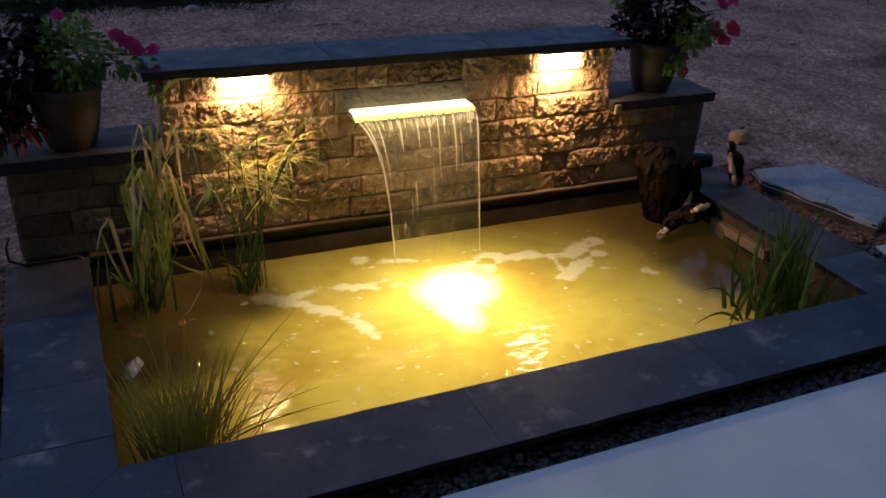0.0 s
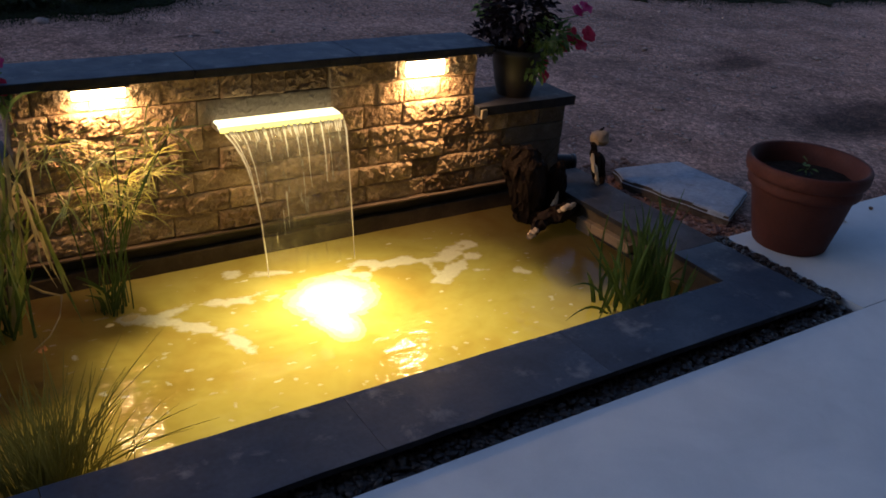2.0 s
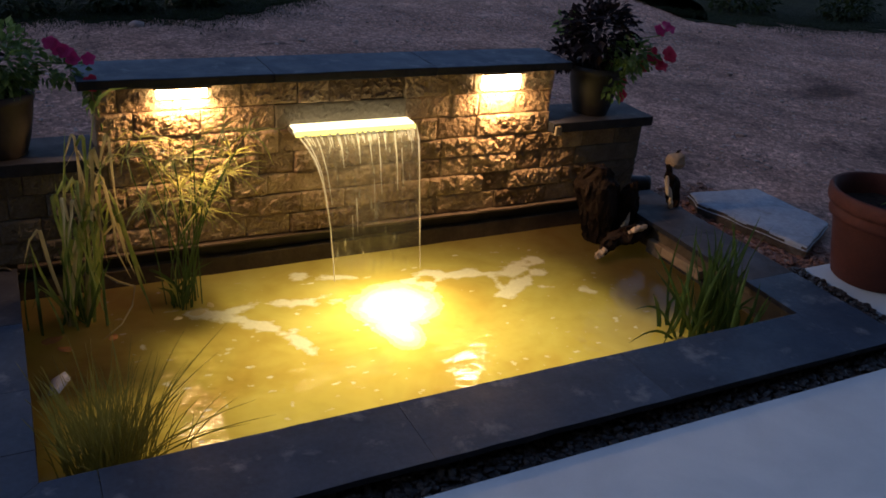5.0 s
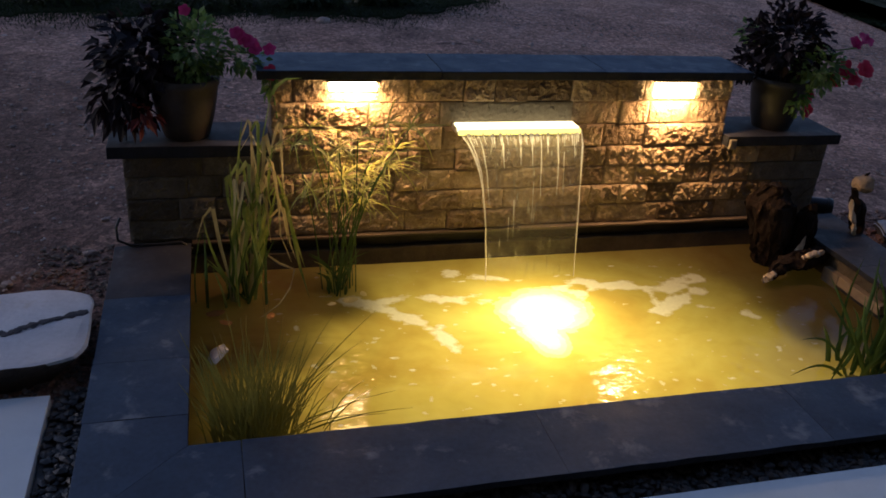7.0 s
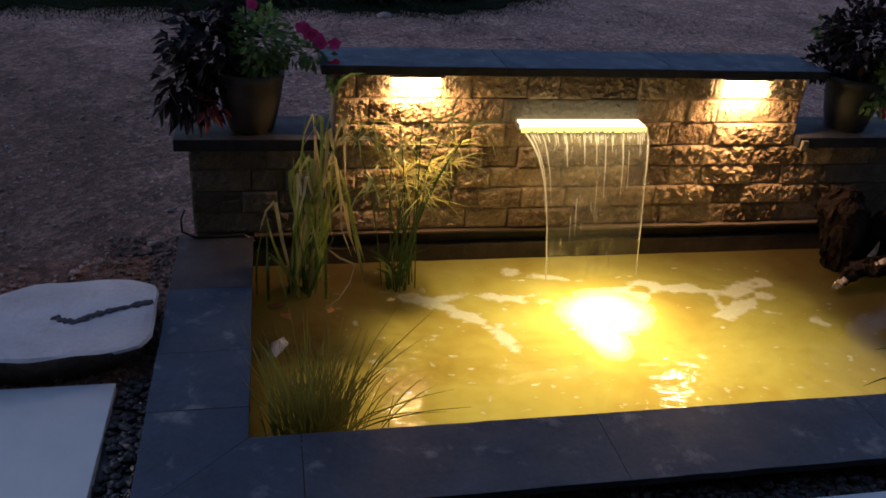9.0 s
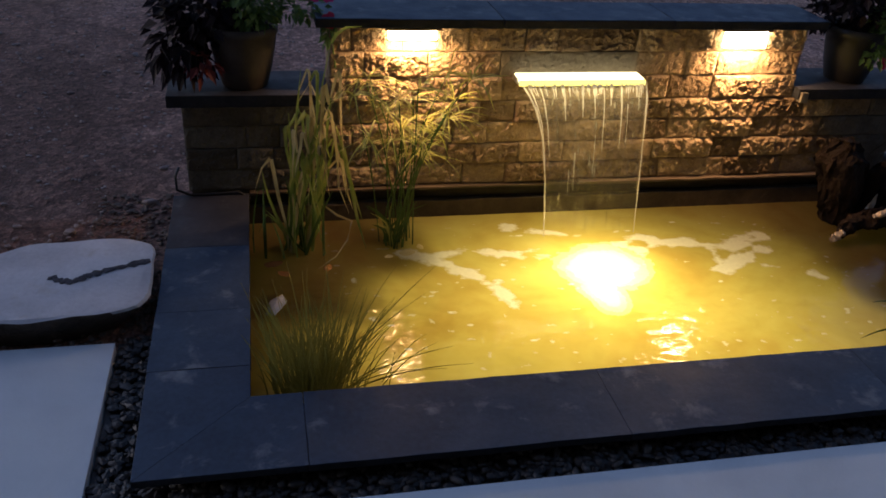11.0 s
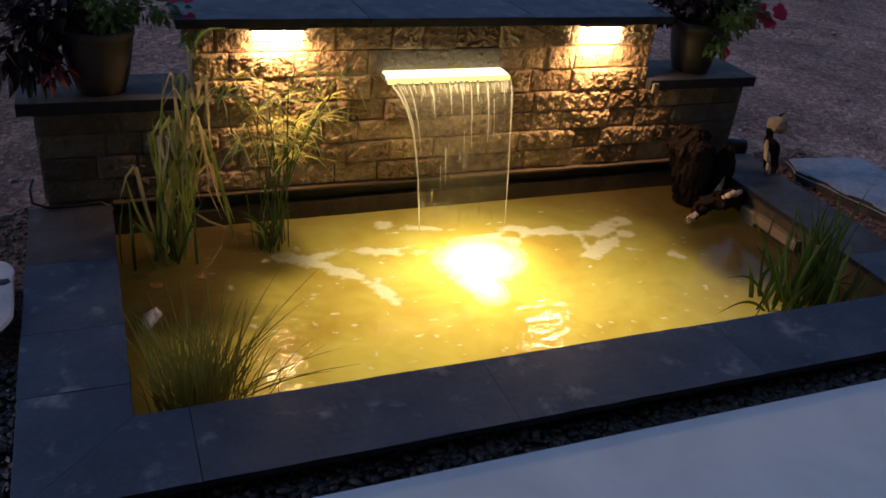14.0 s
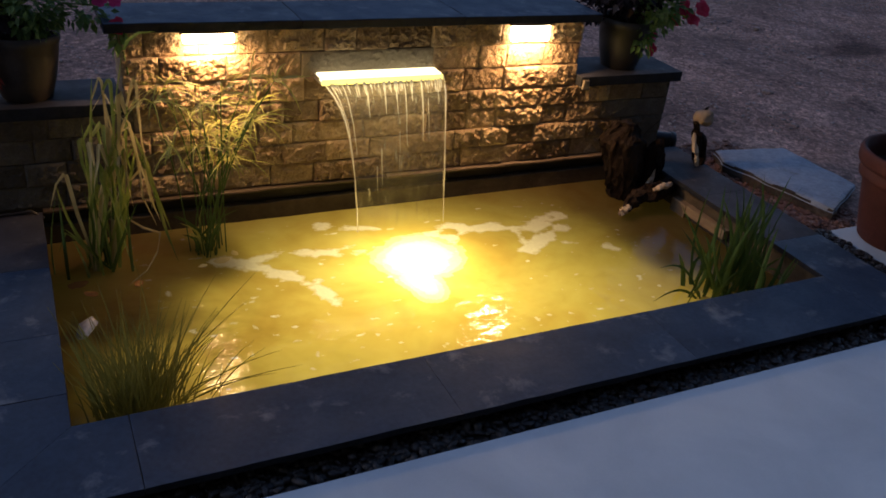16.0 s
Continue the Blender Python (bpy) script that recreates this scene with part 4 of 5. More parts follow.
def stream_material():
    m, nt, out = blank("bright_stream")
    tr = nt.nodes.new("ShaderNodeBsdfTranslucent")
    tr.inputs["Color"].default_value = (0.95, 0.93, 0.8, 1)
    df = nt.nodes.new("ShaderNodeBsdfDiffuse")
    df.inputs["Color"].default_value = (0.9, 0.88, 0.8, 1)
    gl = node(nt, "ShaderNodeBsdfGlossy", Roughness=0.1)
    a = node(nt, "ShaderNodeMixShader", Fac=0.5)
    nt.links.new(tr.outputs[0], a.inputs[1])
    nt.links.new(df.outputs[0], a.inputs[2])
    b = node(nt, "ShaderNodeMixShader", Fac=0.4)
    nt.links.new(a.outputs[0], b.inputs[1])
    nt.links.new(gl.outputs[0], b.inputs[2])
    tp = nt.nodes.new("ShaderNodeBsdfTransparent")
    c = node(nt, "ShaderNodeMixShader", Fac=0.82)
    nt.links.new(tp.outputs[0], c.inputs[1])
    nt.links.new(b.outputs[0], c.inputs[2])
    nt.links.new(c.outputs[0], out.inputs["Surface"])
    return m


M_STREAM = stream_material()


# ---- pond plants ----
def reeds():
    """Upright culms whose long leaves are snapped over and hang down beside them."""
    rng = random.Random(12)
    th = thing("reed_clump", "tall green and straw-coloured reeds with bent leaves in the pond", "plant", (0.22, 1.12, WATER - 0.06))
    tops = ((0.00, 0.84), (0.03, 0.80), (0.115, 0.78), (0.09, 0.72), (-0.05, 0.66), (0.06, 0.68), (0.02, 0.60), (-0.02, 0.52), (0.13, 0.60), (-0.04, 0.45))
    for i, (dx, h) in enumerate(tops):
        b = Vector((rng.gauss(-0.02, 0.035), rng.gauss(0, 0.03), 0))
        top = Vector((dx, rng.gauss(-0.02, 0.02), h))
        part("leaf", blade_bm(stem_points(b, top, (rng.gauss(0, 0.012), 0, 0), 9), rng.uniform(0.017, 0.024), side=(1, rng.gauss(0, 0.3), 0)), M_STRAW if i in (1, 5) else M_REED, th)
        for k in range(3):
            f = rng.uniform(0.55, 0.98)
            q, s = b.lerp(top, f), 1 if rng.random() < 0.72 else -1
            rise, out, hang = rng.uniform(0.03, 0.12), rng.uniform(0.02, 0.09), rng.uniform(0.14, 0.42)
            knee = q + Vector((s * out * 0.5, -rng.uniform(0.0, 0.04), rise))
            end = knee + Vector((s * out * rng.uniform(0.2, 1.1), -rng.uniform(0.0, 0.05), -hang))
            pts = [q, q.lerp(knee, 0.6), knee, knee.lerp(end, 0.05) + Vector((s * 0.006, 0, 0)), knee.lerp(end, 0.35), knee.lerp(end, 0.7) + Vector((s * rng.gauss(0, 0.012), 0, 0)), end]
            part("leaf", blade_bm(pts, rng.uniform(0.011, 0.021), side=(1, rng.gauss(0, 0.8), 0)), M_STRAW if rng.random() < 0.42 else M_REED, th)
    for i in range(22):
        b = Vector((rng.gauss(-0.03, 0.06), rng.gauss(0, 0.04), 0))
        tip = b + Vector((rng.gauss(-0.01, 0.07), rng.gauss(-0.04, 0.05), rng.uniform(0.20, 0.46)))
        part("leaf", blade_bm(stem_points(b, tip, (rng.gauss(0, 0.02), 0, 0), 7), rng.uniform(0.010, 0.017), side=(1, rng.gauss(0, 0.5), 0)), M_IRIS if i % 3 else M_REED, th)
    # single leaves that stand apart: a snapped dry one, long ones trailing to the water
    part("leaf", blade_bm([(-0.06, 0, 0.10), (-0.10, -0.01, 0.30), (-0.122, -0.02, 0.47), (-0.128, -0.02, 0.475), (-0.16, -0.03, 0.44), (-0.192, -0.03, 0.34)], 0.015, side=(1, 0.2, 0.2)), M_STRAW, th)
    part("leaf", blade_bm([(0.06, 0, 0.45), (0.12, -0.01, 0.55), (0.15, -0.02, 0.50), (0.20, -0.03, 0.32), (0.237, -0.04, 0.19)], 0.019, side=(1, 0.3, 0)), M_REED, th)
    part("leaf", blade_bm([(0.08, 0, 0.50), (0.13, -0.01, 0.60), (0.16, -0.02, 0.50), (0.215, -0.05, 0.20), (0.25, -0.07, 0.07)], 0.019, side=(1, 0.3, 0)), M_REED, th)
    part("leaf", blade_bm([(0.07, 0, 0.26), (0.13, -0.03, 0.22), (0.19, -0.05, 0.20), (0.17, -0.08, 0.13), (0.12, -0.14, 0.09), (0.04, -0.20, 0.068)], 0.011, side=(0, 0.3, 1)), M_STRAW, th)
    part("leaf", blade_bm([(-0.05, -0.02, 0.08), (-0.11, -0.03, 0.20), (-0.15, -0.04, 0.24), (-0.185, -0.05, 0.16)], 0.013, side=(1, 0.2, 0.2)), M_REED, th)
    part("leaf", blade_bm(stem_points((0.03, 0, 0.1), (0.115, -0.02, 0.95), (-0.03, 0, 0), 12), 0.010), M_REED, th)
    part("leaf", blade_bm([(0.115, -0.02, 0.93), (0.13, -0.025, 0.965), (0.165, -0.04, 0.995), (0.22, -0.06, 1.005)], 0.013), M_REED, th)



def papyrus():
    rng = random.Random(31)
    th = thing("papyrus_clump", "umbrella papyrus with drooping yellow-green rays in the pond", "plant", (0.6, 1.12, WATER - 0.06))
    for i in range(22):
        b = Vector((rng.gauss(0, 0.03), rng.gauss(0, 0.03), 0))
        h = 0.46 + 0.38 * (i + rng.random()) / 22
        top = b + Vector((rng.uniform(-0.21, 0.27) * min(1, h * 1.4), rng.gauss(-0.03, 0.08), h))
        stem = part("stem", tube_bm(stem_points(b, top, ((b.x - top.x) * 0.22 + rng.gauss(0, 0.015), 0, 0.03), 7), [0.0026] * 6 + [0.002], 5), M_IRIS, th)
        for k in range(rng.randint(12, 16)):
            a = rng.uniform(0, 6.28)
            ln = rng.uniform(0.10, 0.21)
            d = Vector((math.cos(a), math.sin(a) * 0.8, 0))
            up, sag = rng.uniform(-0.01, 0.06), rng.uniform(0.0, 0.65)
            pts = [top + d * ln * f + Vector((0, 0, up * math.sin(f * 2.0) - sag * ln * f * f)) for f in (0, 0.3, 0.6, 0.82, 1.0)]
            part("ray", blade_bm(pts, rng.uniform(0.0034, 0.0064), side=(-d.y, d.x, 0.3)), M_PAPYRUS, stem)
    for k in range(16):
        a = rng.uniform(0, 6.28)
        part("leaf", blade_bm(stem_points((rng.gauss(0, 0.03), rng.gauss(0, 0.02), 0), (math.cos(a) * 0.13, math.sin(a) * 0.09, rng.uniform(0.12, 0.30)), (math.cos(a) * -0.03, 0, 0.04), 6), 0.010), M_IRIS if k % 5 else M_PAPYRUS, th)


def fallen_leaves():
    rng = random.Random(77)
    for x, y, turn, r in ((0.08, 0.98, 20, 0.040), (0.13, 0.90, 140, 0.028), (0.30, 0.93, 70, 0.026), (0.63, 1.02, 10, 0.036), (0.70, 1.06, 100, 0.022), (0.56, 1.00, 200, 0.020)):
        bm = bmesh.new()
        mid = bm.verts.new((0, 0, 0.006))
        ring = [bm.verts.new((r * (1.0 + 0.25 * math.cos(a)) * math.cos(a), 0.62 * r * math.sin(a) * rng.uniform(0.85, 1.15), 0.004 * rng.random())) for a in (2 * math.pi * k / 14 for k in range(14))]
        for k in range(14):
            bm.faces.new((mid, ring[k], ring[(k + 1) % 14]))
        # The pale ones by the papyrus stand in for a pale foam chunk.
        ob = new("fallen_leaf", finish(bm, "fallen_leaf", M_WITHER if x < 0.5 else M_STRAW, True))
        ob.matrix_basis = pose(x, y, WATER + 0.004, 0, 0, turn)
        tagged(ob, "tan leaf shape floating among the pond plants", "leaf", group="floating leaves")


def reflection_patch():
    # Pale flat shape added in place of a reflection on the water.
    me = pebble_mesh("stone", 15, M_BOULDER, 0.10)
    ob = new("stone", me)
    ob.matrix_basis = pose(0.088, 0.69, WATER - 0.002, 0, 0, 70) @ Matrix.Scale(0.058, 4)
    tagged(ob, "pale flat patch standing in for a reflection on the pond water", "stone")


def paving_leaves():
    rng = random.Random(78)
    for x, y, turn in PAVING_LEAVES:
        bm = blade_bm([(0, 0, 0.002), (0.012, 0.003, 0.008), (0.026, 0.0, 0.010), (0.040, -0.004, 0.004)], 0.026, side=(0, 1, 0.2))
        ob = new("fallen_leaf", finish(bm, "fallen_leaf", M_WITHER, True))
        ob.matrix_basis = pose(x, y, PATIO, 0, 0, turn)
        tagged(ob, "withered dark leaf lying on the pale paving", "leaf", group="leaves on the paving")


PAVING_LEAVES = ((4.46, 0.28, 20), (4.17, 0.23, 130))
M_WITHER = leafy("withered_leaf", [(0.25, (0.16, 0.07, 0.025)), (0.75, (0.34, 0.17, 0.06))], 16)


def rush():
    rng = random.Random(44)
    th = thing("rush_clump", "fine olive green rush arching over the pond water", "plant", (0.20, 0.17, WATER - 0.05))
    for i in range(400):
        b = Vector((rng.gauss(0.0, 0.055), rng.gauss(-0.01, 0.045), 0))
        ln = rng.uniform(0.22, 0.40) if i < 250 else rng.uniform(0.36, 0.52) if i < 300 else rng.uniform(0.14, 0.24)
        spread = rng.gauss(0.04, 0.24) + b.x * 2.4
        t = Vector((b.x + math.sin(spread) * ln, max(-0.13, b.y + rng.gauss(0.04, 0.09)), math.cos(spread) * ln))
        t.x = t.x if t.x > -0.16 else -0.16 + (t.x + 0.16) * 0.3
        part("blade", blade_bm(stem_points(b, t, (-math.sin(spread) * 0.025, 0, 0.012), 6, 0.02), rng.uniform(0.0024, 0.0042)), M_RUSH, th)
    for tip in ((0.45, 0.0, 0.20), (0.50, -0.06, 0.17), (0.40, 0.12, 0.44), (0.36, 0.08, 0.36), (0.36, -0.08, 0.18), (0.42, -0.05, 0.15)):
        part("stem", blade_bm(stem_points((rng.gauss(0, 0.03), 0, 0), tip, (0, 0, 0.04), 10), 0.004), M_RUSH, th)



def iris():
    rng = random.Random(53)
    th = thing("iris_clump", "green sword-leaved iris at the pond edge", "plant", (2.585, 0.2, WATER - 0.05))
    for i in range(66):
        b = (rng.gauss(0.05, 0.09), rng.gauss(0.01, 0.06), 0)
        h = rng.uniform(0.20, 0.58)
        part("leaf", blade_bm(stem_points(b, (b[0] + rng.gauss(-0.01, 0.10), b[1] + rng.gauss(0, 0.06), h), (rng.gauss(0, 0.034), rng.gauss(0, 0.02), 0), 8, 0.05 if i % 4 == 0 else 0.0), rng.uniform(0.013, 0.022), side=(1, rng.gauss(-0.4, 0.6), 0)), M_IRIS, th)
    for tip, bow in (((-0.40, -0.03, 0.10), (0, 0, 0.06)), ((-0.34, -0.13, 0.03), (0, 0, 0.11)), ((-0.30, 0.08, 0.18), (0, 0, 0.08)), ((0.24, -0.1, 0.14), (0, 0, 0.09))):
        part("leaf", blade_bm(stem_points((-0.1 if tip[0] < 0 else 0.12, 0, 0.02), tip, bow, 9), 0.012), M_IRIS, th)


# ---- pots and flowers ----
M_COLEUS = leafy("red_coleus_leaf", [(0.25, (0.10, 0.018, 0.02)), (0.75, (0.22, 0.05, 0.045))], 12)


def leaf_cloud(centre, size, count, leaf, rng, hang=0.3, shape=0.5):
    """Folded leaves thrown round a centre; each a small pointed blade."""
    bm = bmesh.new()
    c = Vector(centre)
    for _ in range(count):
        d = Vector((rng.gauss(0, 1), rng.gauss(0, 1), rng.gauss(0, 1))).normalized()
        p = c + Vector((d.x * size[0], d.y * size[1], d.z * size[2])) * rng.uniform(0.35, 1.0)
        way = (d + Vector((rng.gauss(0, 0.5), rng.gauss(0, 0.5), rng.gauss(-hang, 0.4)))).normalized()
        ln = leaf * rng.uniform(0.7, 1.3)
        s = way.cross(Vector((rng.gauss(0, 0.5), rng.gauss(0, 0.5), 1))).normalized() * ln * shape * 0.5
        n = s.cross(way).normalized()
        a, t = bm.verts.new(p), bm.verts.new(p + way * ln - Vector((0, 0, ln * hang * 0.4)))
        m1, m2 = bm.verts.new(p + way * ln * 0.45 + s + n * ln * 0.06), bm.verts.new(p + way * ln * 0.45 - s + n * ln * 0.06)
        bm.faces.new((a, m1, t))
        bm.faces.new((a, t, m2))
    return bm


def flower_bm(r, rng):
    """A ruffled bloom: five broad petals round a throat."""
    bm = bmesh.new()
    c = bm.verts.new((0, 0, -r * 0.35))
    ring = []
    for k in range(20):
        a = 2 * math.pi * k / 20
        rr = r * (0.82 + 0.22 * abs(math.cos(a * 2.5))) * rng.uniform(0.92, 1.08)
        ring.append((bm.verts.new((math.cos(a) * rr * 0.55, math.sin(a) * rr * 0.55, r * 0.10)), bm.verts.new((math.cos(a) * rr, math.sin(a) * rr, r * rng.uniform(-0.12, 0.14)))))
    for k in range(20):
        q = (k + 1) % 20
        bm.faces.new((c, ring[k][0], ring[q][0]))
        bm.faces.new((ring[k][0], ring[k][1], ring[q][1], ring[q][0]))
    return bm


def small_pot(th, clay):
    prof = [(0.084, 0.0), (0.092, 0.006), (0.112, 0.08), (0.127, 0.16), (0.134, 0.215), (0.140, 0.222), (0.140, 0.25), (0.132, 0.254), (0.124, 0.248), (0.12, 0.20)]
    part("pot", lathe_bm(prof), clay, th, smooth=True)
    part("soil", lathe_bm([(0.02, 0.222), (0.121, 0.224), (0.122, 0.232), (0.06, 0.24)], 24), M_SOIL, th)


def planters():
    rng = random.Random(60)
    zl = 4 * C + 0.054
    a = thing("flower_pot", "brown pot of dark coleus and magenta blooms on low wall", "flower pot", (0.01, 1.455, zl))
    small_pot(a, M_GLAZE)
    part("dark_foliage", leaf_cloud((-0.15, 0.02, 0.32), (0.19, 0.15, 0.19), 440, 0.065, rng, 0.3, 0.7), M_PURPLE, a, "deep purple leaves")
    part("dark_foliage", leaf_cloud((-0.25, -0.03, 0.16), (0.12, 0.10, 0.11), 75, 0.075, rng, 0.8, 0.5), M_PURPLE, a, "deep purple leaves")
    part("red_foliage", leaf_cloud((-0.16, -0.10, 0.12), (0.07, 0.05, 0.05), 40, 0.05, rng, 0.6, 0.5), M_COLEUS, a, "dull red leaves")
    part("green_foliage", leaf_cloud((0.05, -0.04, 0.37), (0.12, 0.11, 0.14), 520, 0.040, rng, 0.2, 0.6), M_GREEN, a, "fresh green leaves")
    part("green_foliage", leaf_cloud((0.23, -0.05, 0.33), (0.11, 0.05, 0.05), 90, 0.04, rng, 0.2, 0.6), M_GREEN, a, "fresh green leaves")
    part("green_foliage", leaf_cloud((0.335, -0.09, 0.26), (0.03, 0.03, 0.06), 40, 0.04, rng, 0.4, 0.6), M_GREEN, a, "fresh green leaves")
    part("stem", tube_bm([(0.05, 0, 0.24), (0.15, -0.03, 0.36), (0.26, -0.06, 0.36), (0.34, -0.09, 0.28), (0.36, -0.1, 0.1)], 0.004, 5), M_GREEN, a)
    for x, y, z, r in ((0.21, -0.06, 0.44, 0.030), (0.235, -0.07, 0.42, 0.028), (0.26, -0.08, 0.41, 0.030), (0.28, -0.09, 0.385, 0.028), (0.335, -0.10, 0.385, 0.026), (0.02, -0.05, 0.52, 0.024)):
        part("bloom", flower_bm(r, rng), M_PINK, a, at=pose(x, y, z, 55 + rng.uniform(-25, 25), rng.uniform(-25, 25), 0), smooth=True)
    part("bloom", flower_bm(0.034, rng), M_RED, a, at=pose(0.335, -0.12, 0.295, 65, 0, 0), smooth=True)

    b = thing("flower_pot", "dark pot of purple leaves and red blooms on low wall", "flower pot", (2.80, 1.465, zl))
    small_pot(b, M_BLACK)
    part("dark_foliage", leaf_cloud((-0.02, 0.0, 0.42), (0.20, 0.18, 0.18), 820, 0.052, rng, 0.2, 0.6), M_PURPLE, b, "deep purple leaves")
    part("dark_foliage", leaf_cloud((-0.17, 0.05, 0.29), (0.08, 0.08, 0.08), 110, 0.05, rng, 0.3, 0.6), M_PURPLE, b, "deep purple leaves")
    part("green_foliage", leaf_cloud((0.11, -0.12, 0.32), (0.14, 0.09, 0.10), 340, 0.042, rng, 0.3, 0.6), M_GREEN, b, "fresh green leaves")
    part("green_foliage", leaf_cloud((0.03, -0.13, 0.18), (0.06, 0.04, 0.09), 90, 0.038, rng, 0.5, 0.6), M_GREEN, b, "fresh green leaves")
    part("green_foliage", leaf_cloud((-0.16, 0.1, 0.44), (0.05, 0.05, 0.05), 40, 0.04, rng, 0.3, 0.6), M_GREEN, b, "fresh green leaves")
    for d, z, r in ((0.255, 0.33, 0.048), (0.345, 0.345, 0.044), (0.305, 0.29, 0.046), (0.22, 0.27, 0.032), (0.31, 0.48, 0.042), (0.27, 0.46, 0.036), (0.115, 0.185, 0.038), (0.13, 0.11, 0.036)):
        part("bloom", flower_bm(r, rng), M_RED if z < 0.46 else M_PINK, b, at=pose(0.80 * d + 0.01, -0.52 * d - 0.03, z, 60 + rng.uniform(-25, 25), rng.uniform(-20, 30), 0), smooth=True)
    for d, z in ((0.255, 0.30), (0.3, 0.44)):
        part("stem", tube_bm([(0.03, -0.03, 0.24), (0.45 * d, -0.3 * d, z * 0.9), (0.84 * d, -0.54 * d - 0.02, z)], 0.003, 5), M_GREEN, b)


def terracotta():
    rng = random.Random(71)
    th = thing("terracotta_pot", "large terracotta pot of bare soil standing on the paving", "plant pot", (3.655, 0.21, PATIO))
    prof = [(0.170, 0.0), (0.178, 0.008), (0.212, 0.15), (0.240, 0.290), (0.242, 0.296), (0.262, 0.302), (0.266, 0.318), (0.264, 0.340), (0.258, 0.352), (0.260, 0.358), (0.280, 0.364), (0.287, 0.380), (0.289, 0.418), (0.285, 0.432), (0.276, 0.437), (0.264, 0.430), (0.252, 0.38), (0.236, 0.31), (0.224, 0.26)]
    part("pot", lathe_bm(prof, 64), M_TERRA, th, smooth=True)
    bm = lathe_bm([(0.02, 0.33), (0.238, 0.336), (0.240, 0.342), (0.2, 0.352), (0.1, 0.360), (0.03, 0.356)], 32)
    for v in bm.verts:
        v.co.z += 0.008 * noise.noise(v.co * 22)
    part("soil", bm, M_SOIL, th)
    bm = leaf_cloud((0.05, 0.03, 0.38), (0.03, 0.03, 0.03), 14, 0.05, rng, 0.1, 0.4)
    part("seedling", bm, M_GREEN, th)
    part("seedling", leaf_cloud((-0.1, -0.02, 0.366), (0.09, 0.07, 0.012), 40, 0.035, rng, 0.4, 0.5), M_PURPLE, th, "withered dark leaves")


# ---- loose stones and wood ----
def flat_rock(name, outline, top, thick, material, seed, rough=0.012, round_off=1, crisp=False, under=False):
    """A rough flat stone from a plan outline, with an uneven undercut edge."""
    bm = bmesh.new()
    n = 72
    pts = [Vector((x, y, 0)) for x, y in outline]
    per = [(pts[(i + 1) % len(pts)] - p).length for i, p in enumerate(pts)]
    total = sum(per)
    ring = []
    for k in range(n):
        s = total * k / n
        i = 0
        while s > per[i]:
            s -= per[i]
            i += 1
        ring.append(pts[i].lerp(pts[(i + 1) % len(pts)], s / per[i]))
    for _ in range(round_off):
        ring = [(ring[k - 1] + ring[k] * 2 + ring[(k + 1) % n]) / 4 for k in range(n)]
    mid = sum(ring, Vector()) / n
    levels = ((0.0, 0.0), (0.35, 0.0), (0.7, 0.0), (0.9, -0.002), (0.975, -0.008), (1.0, -0.03), (1.01, -thick * 0.55), (0.97, -thick * 0.85), (0.9, -thick))
    if crisp:
        levels = ((0.0, 0.0), (0.2, 0.0), (0.4, 0.0), (0.6, 0.0), (0.8, 0.0), (0.93, 0.0), (0.985, -0.002), (1.0, -0.008), (0.995, -thick * 0.30), (1.012, -thick * 0.36), (1.0, -thick * 0.62), (0.985, -thick * 0.68), (0.97, -thick))
    if under:
        levels = levels[:6] + ((0.985, -0.004), (1.0, -0.014), (0.985, -0.028), (0.93, -0.05), (0.80, -thick))
    rings = []
    for f, dz in levels[1:]:
        row = []
        for k in range(n):
            p = mid.lerp(ring[k], f)
            q = noise.noise_vector(Vector((p.x * 7 + seed, p.y * 7, dz * 20)))
            amp = rough if f > 0.95 else rough * 0.35
            row.append(bm.verts.new((p.x + q.x * amp, p.y + q.y * amp, top + dz + q.z * amp * 0.7)))
        rings.append(row)
    c = bm.verts.new((mid.x, mid.y, top))
    for k in range(n):
        bm.faces.new((c, rings[0][k], rings[0][(k + 1) % n]))
    for a, b in zip(rings, rings[1:]):
        for k in range(n):
            bm.faces.new((a[k], b[k], b[(k + 1) % n], a[(k + 1) % n]))
    bm.faces.new(rings[-1])
    bmesh.ops.recalc_face_normals(bm, faces=bm.faces)
    ob = new(name, finish(bm, name, material, not crisp))
    if crisp:
        # Steep faces below the rim get the brown colour with shade in it.
        ob.data.materials.append(M_SIDE_SHADE)
        for f in ob.data.polygons:
            if f.normal.z < 0.35 and f.center.z < top - 0.006 + 0.02 * noise.noise(f.center * 6):
                f.material_index = 1
    return ob


def jagged(points, n):
    """Points along a line, n to each stretch."""
    out = []
    for a, b in zip(points, points[1:]):
        out += [Vector(a).lerp(Vector(b), k / n) for k in range(n)]
    return out + [Vector(points[-1])]


# For the flat strip on the boulder: the crack's shade is in this colour.
M_CRACK = surface("shaded_crack_grit", [(0.3, (0.018, 0.018, 0.024)), (0.7, (0.055, 0.055, 0.068))], 20, 90, (0.9, 1.0), 0.8, 0.006)


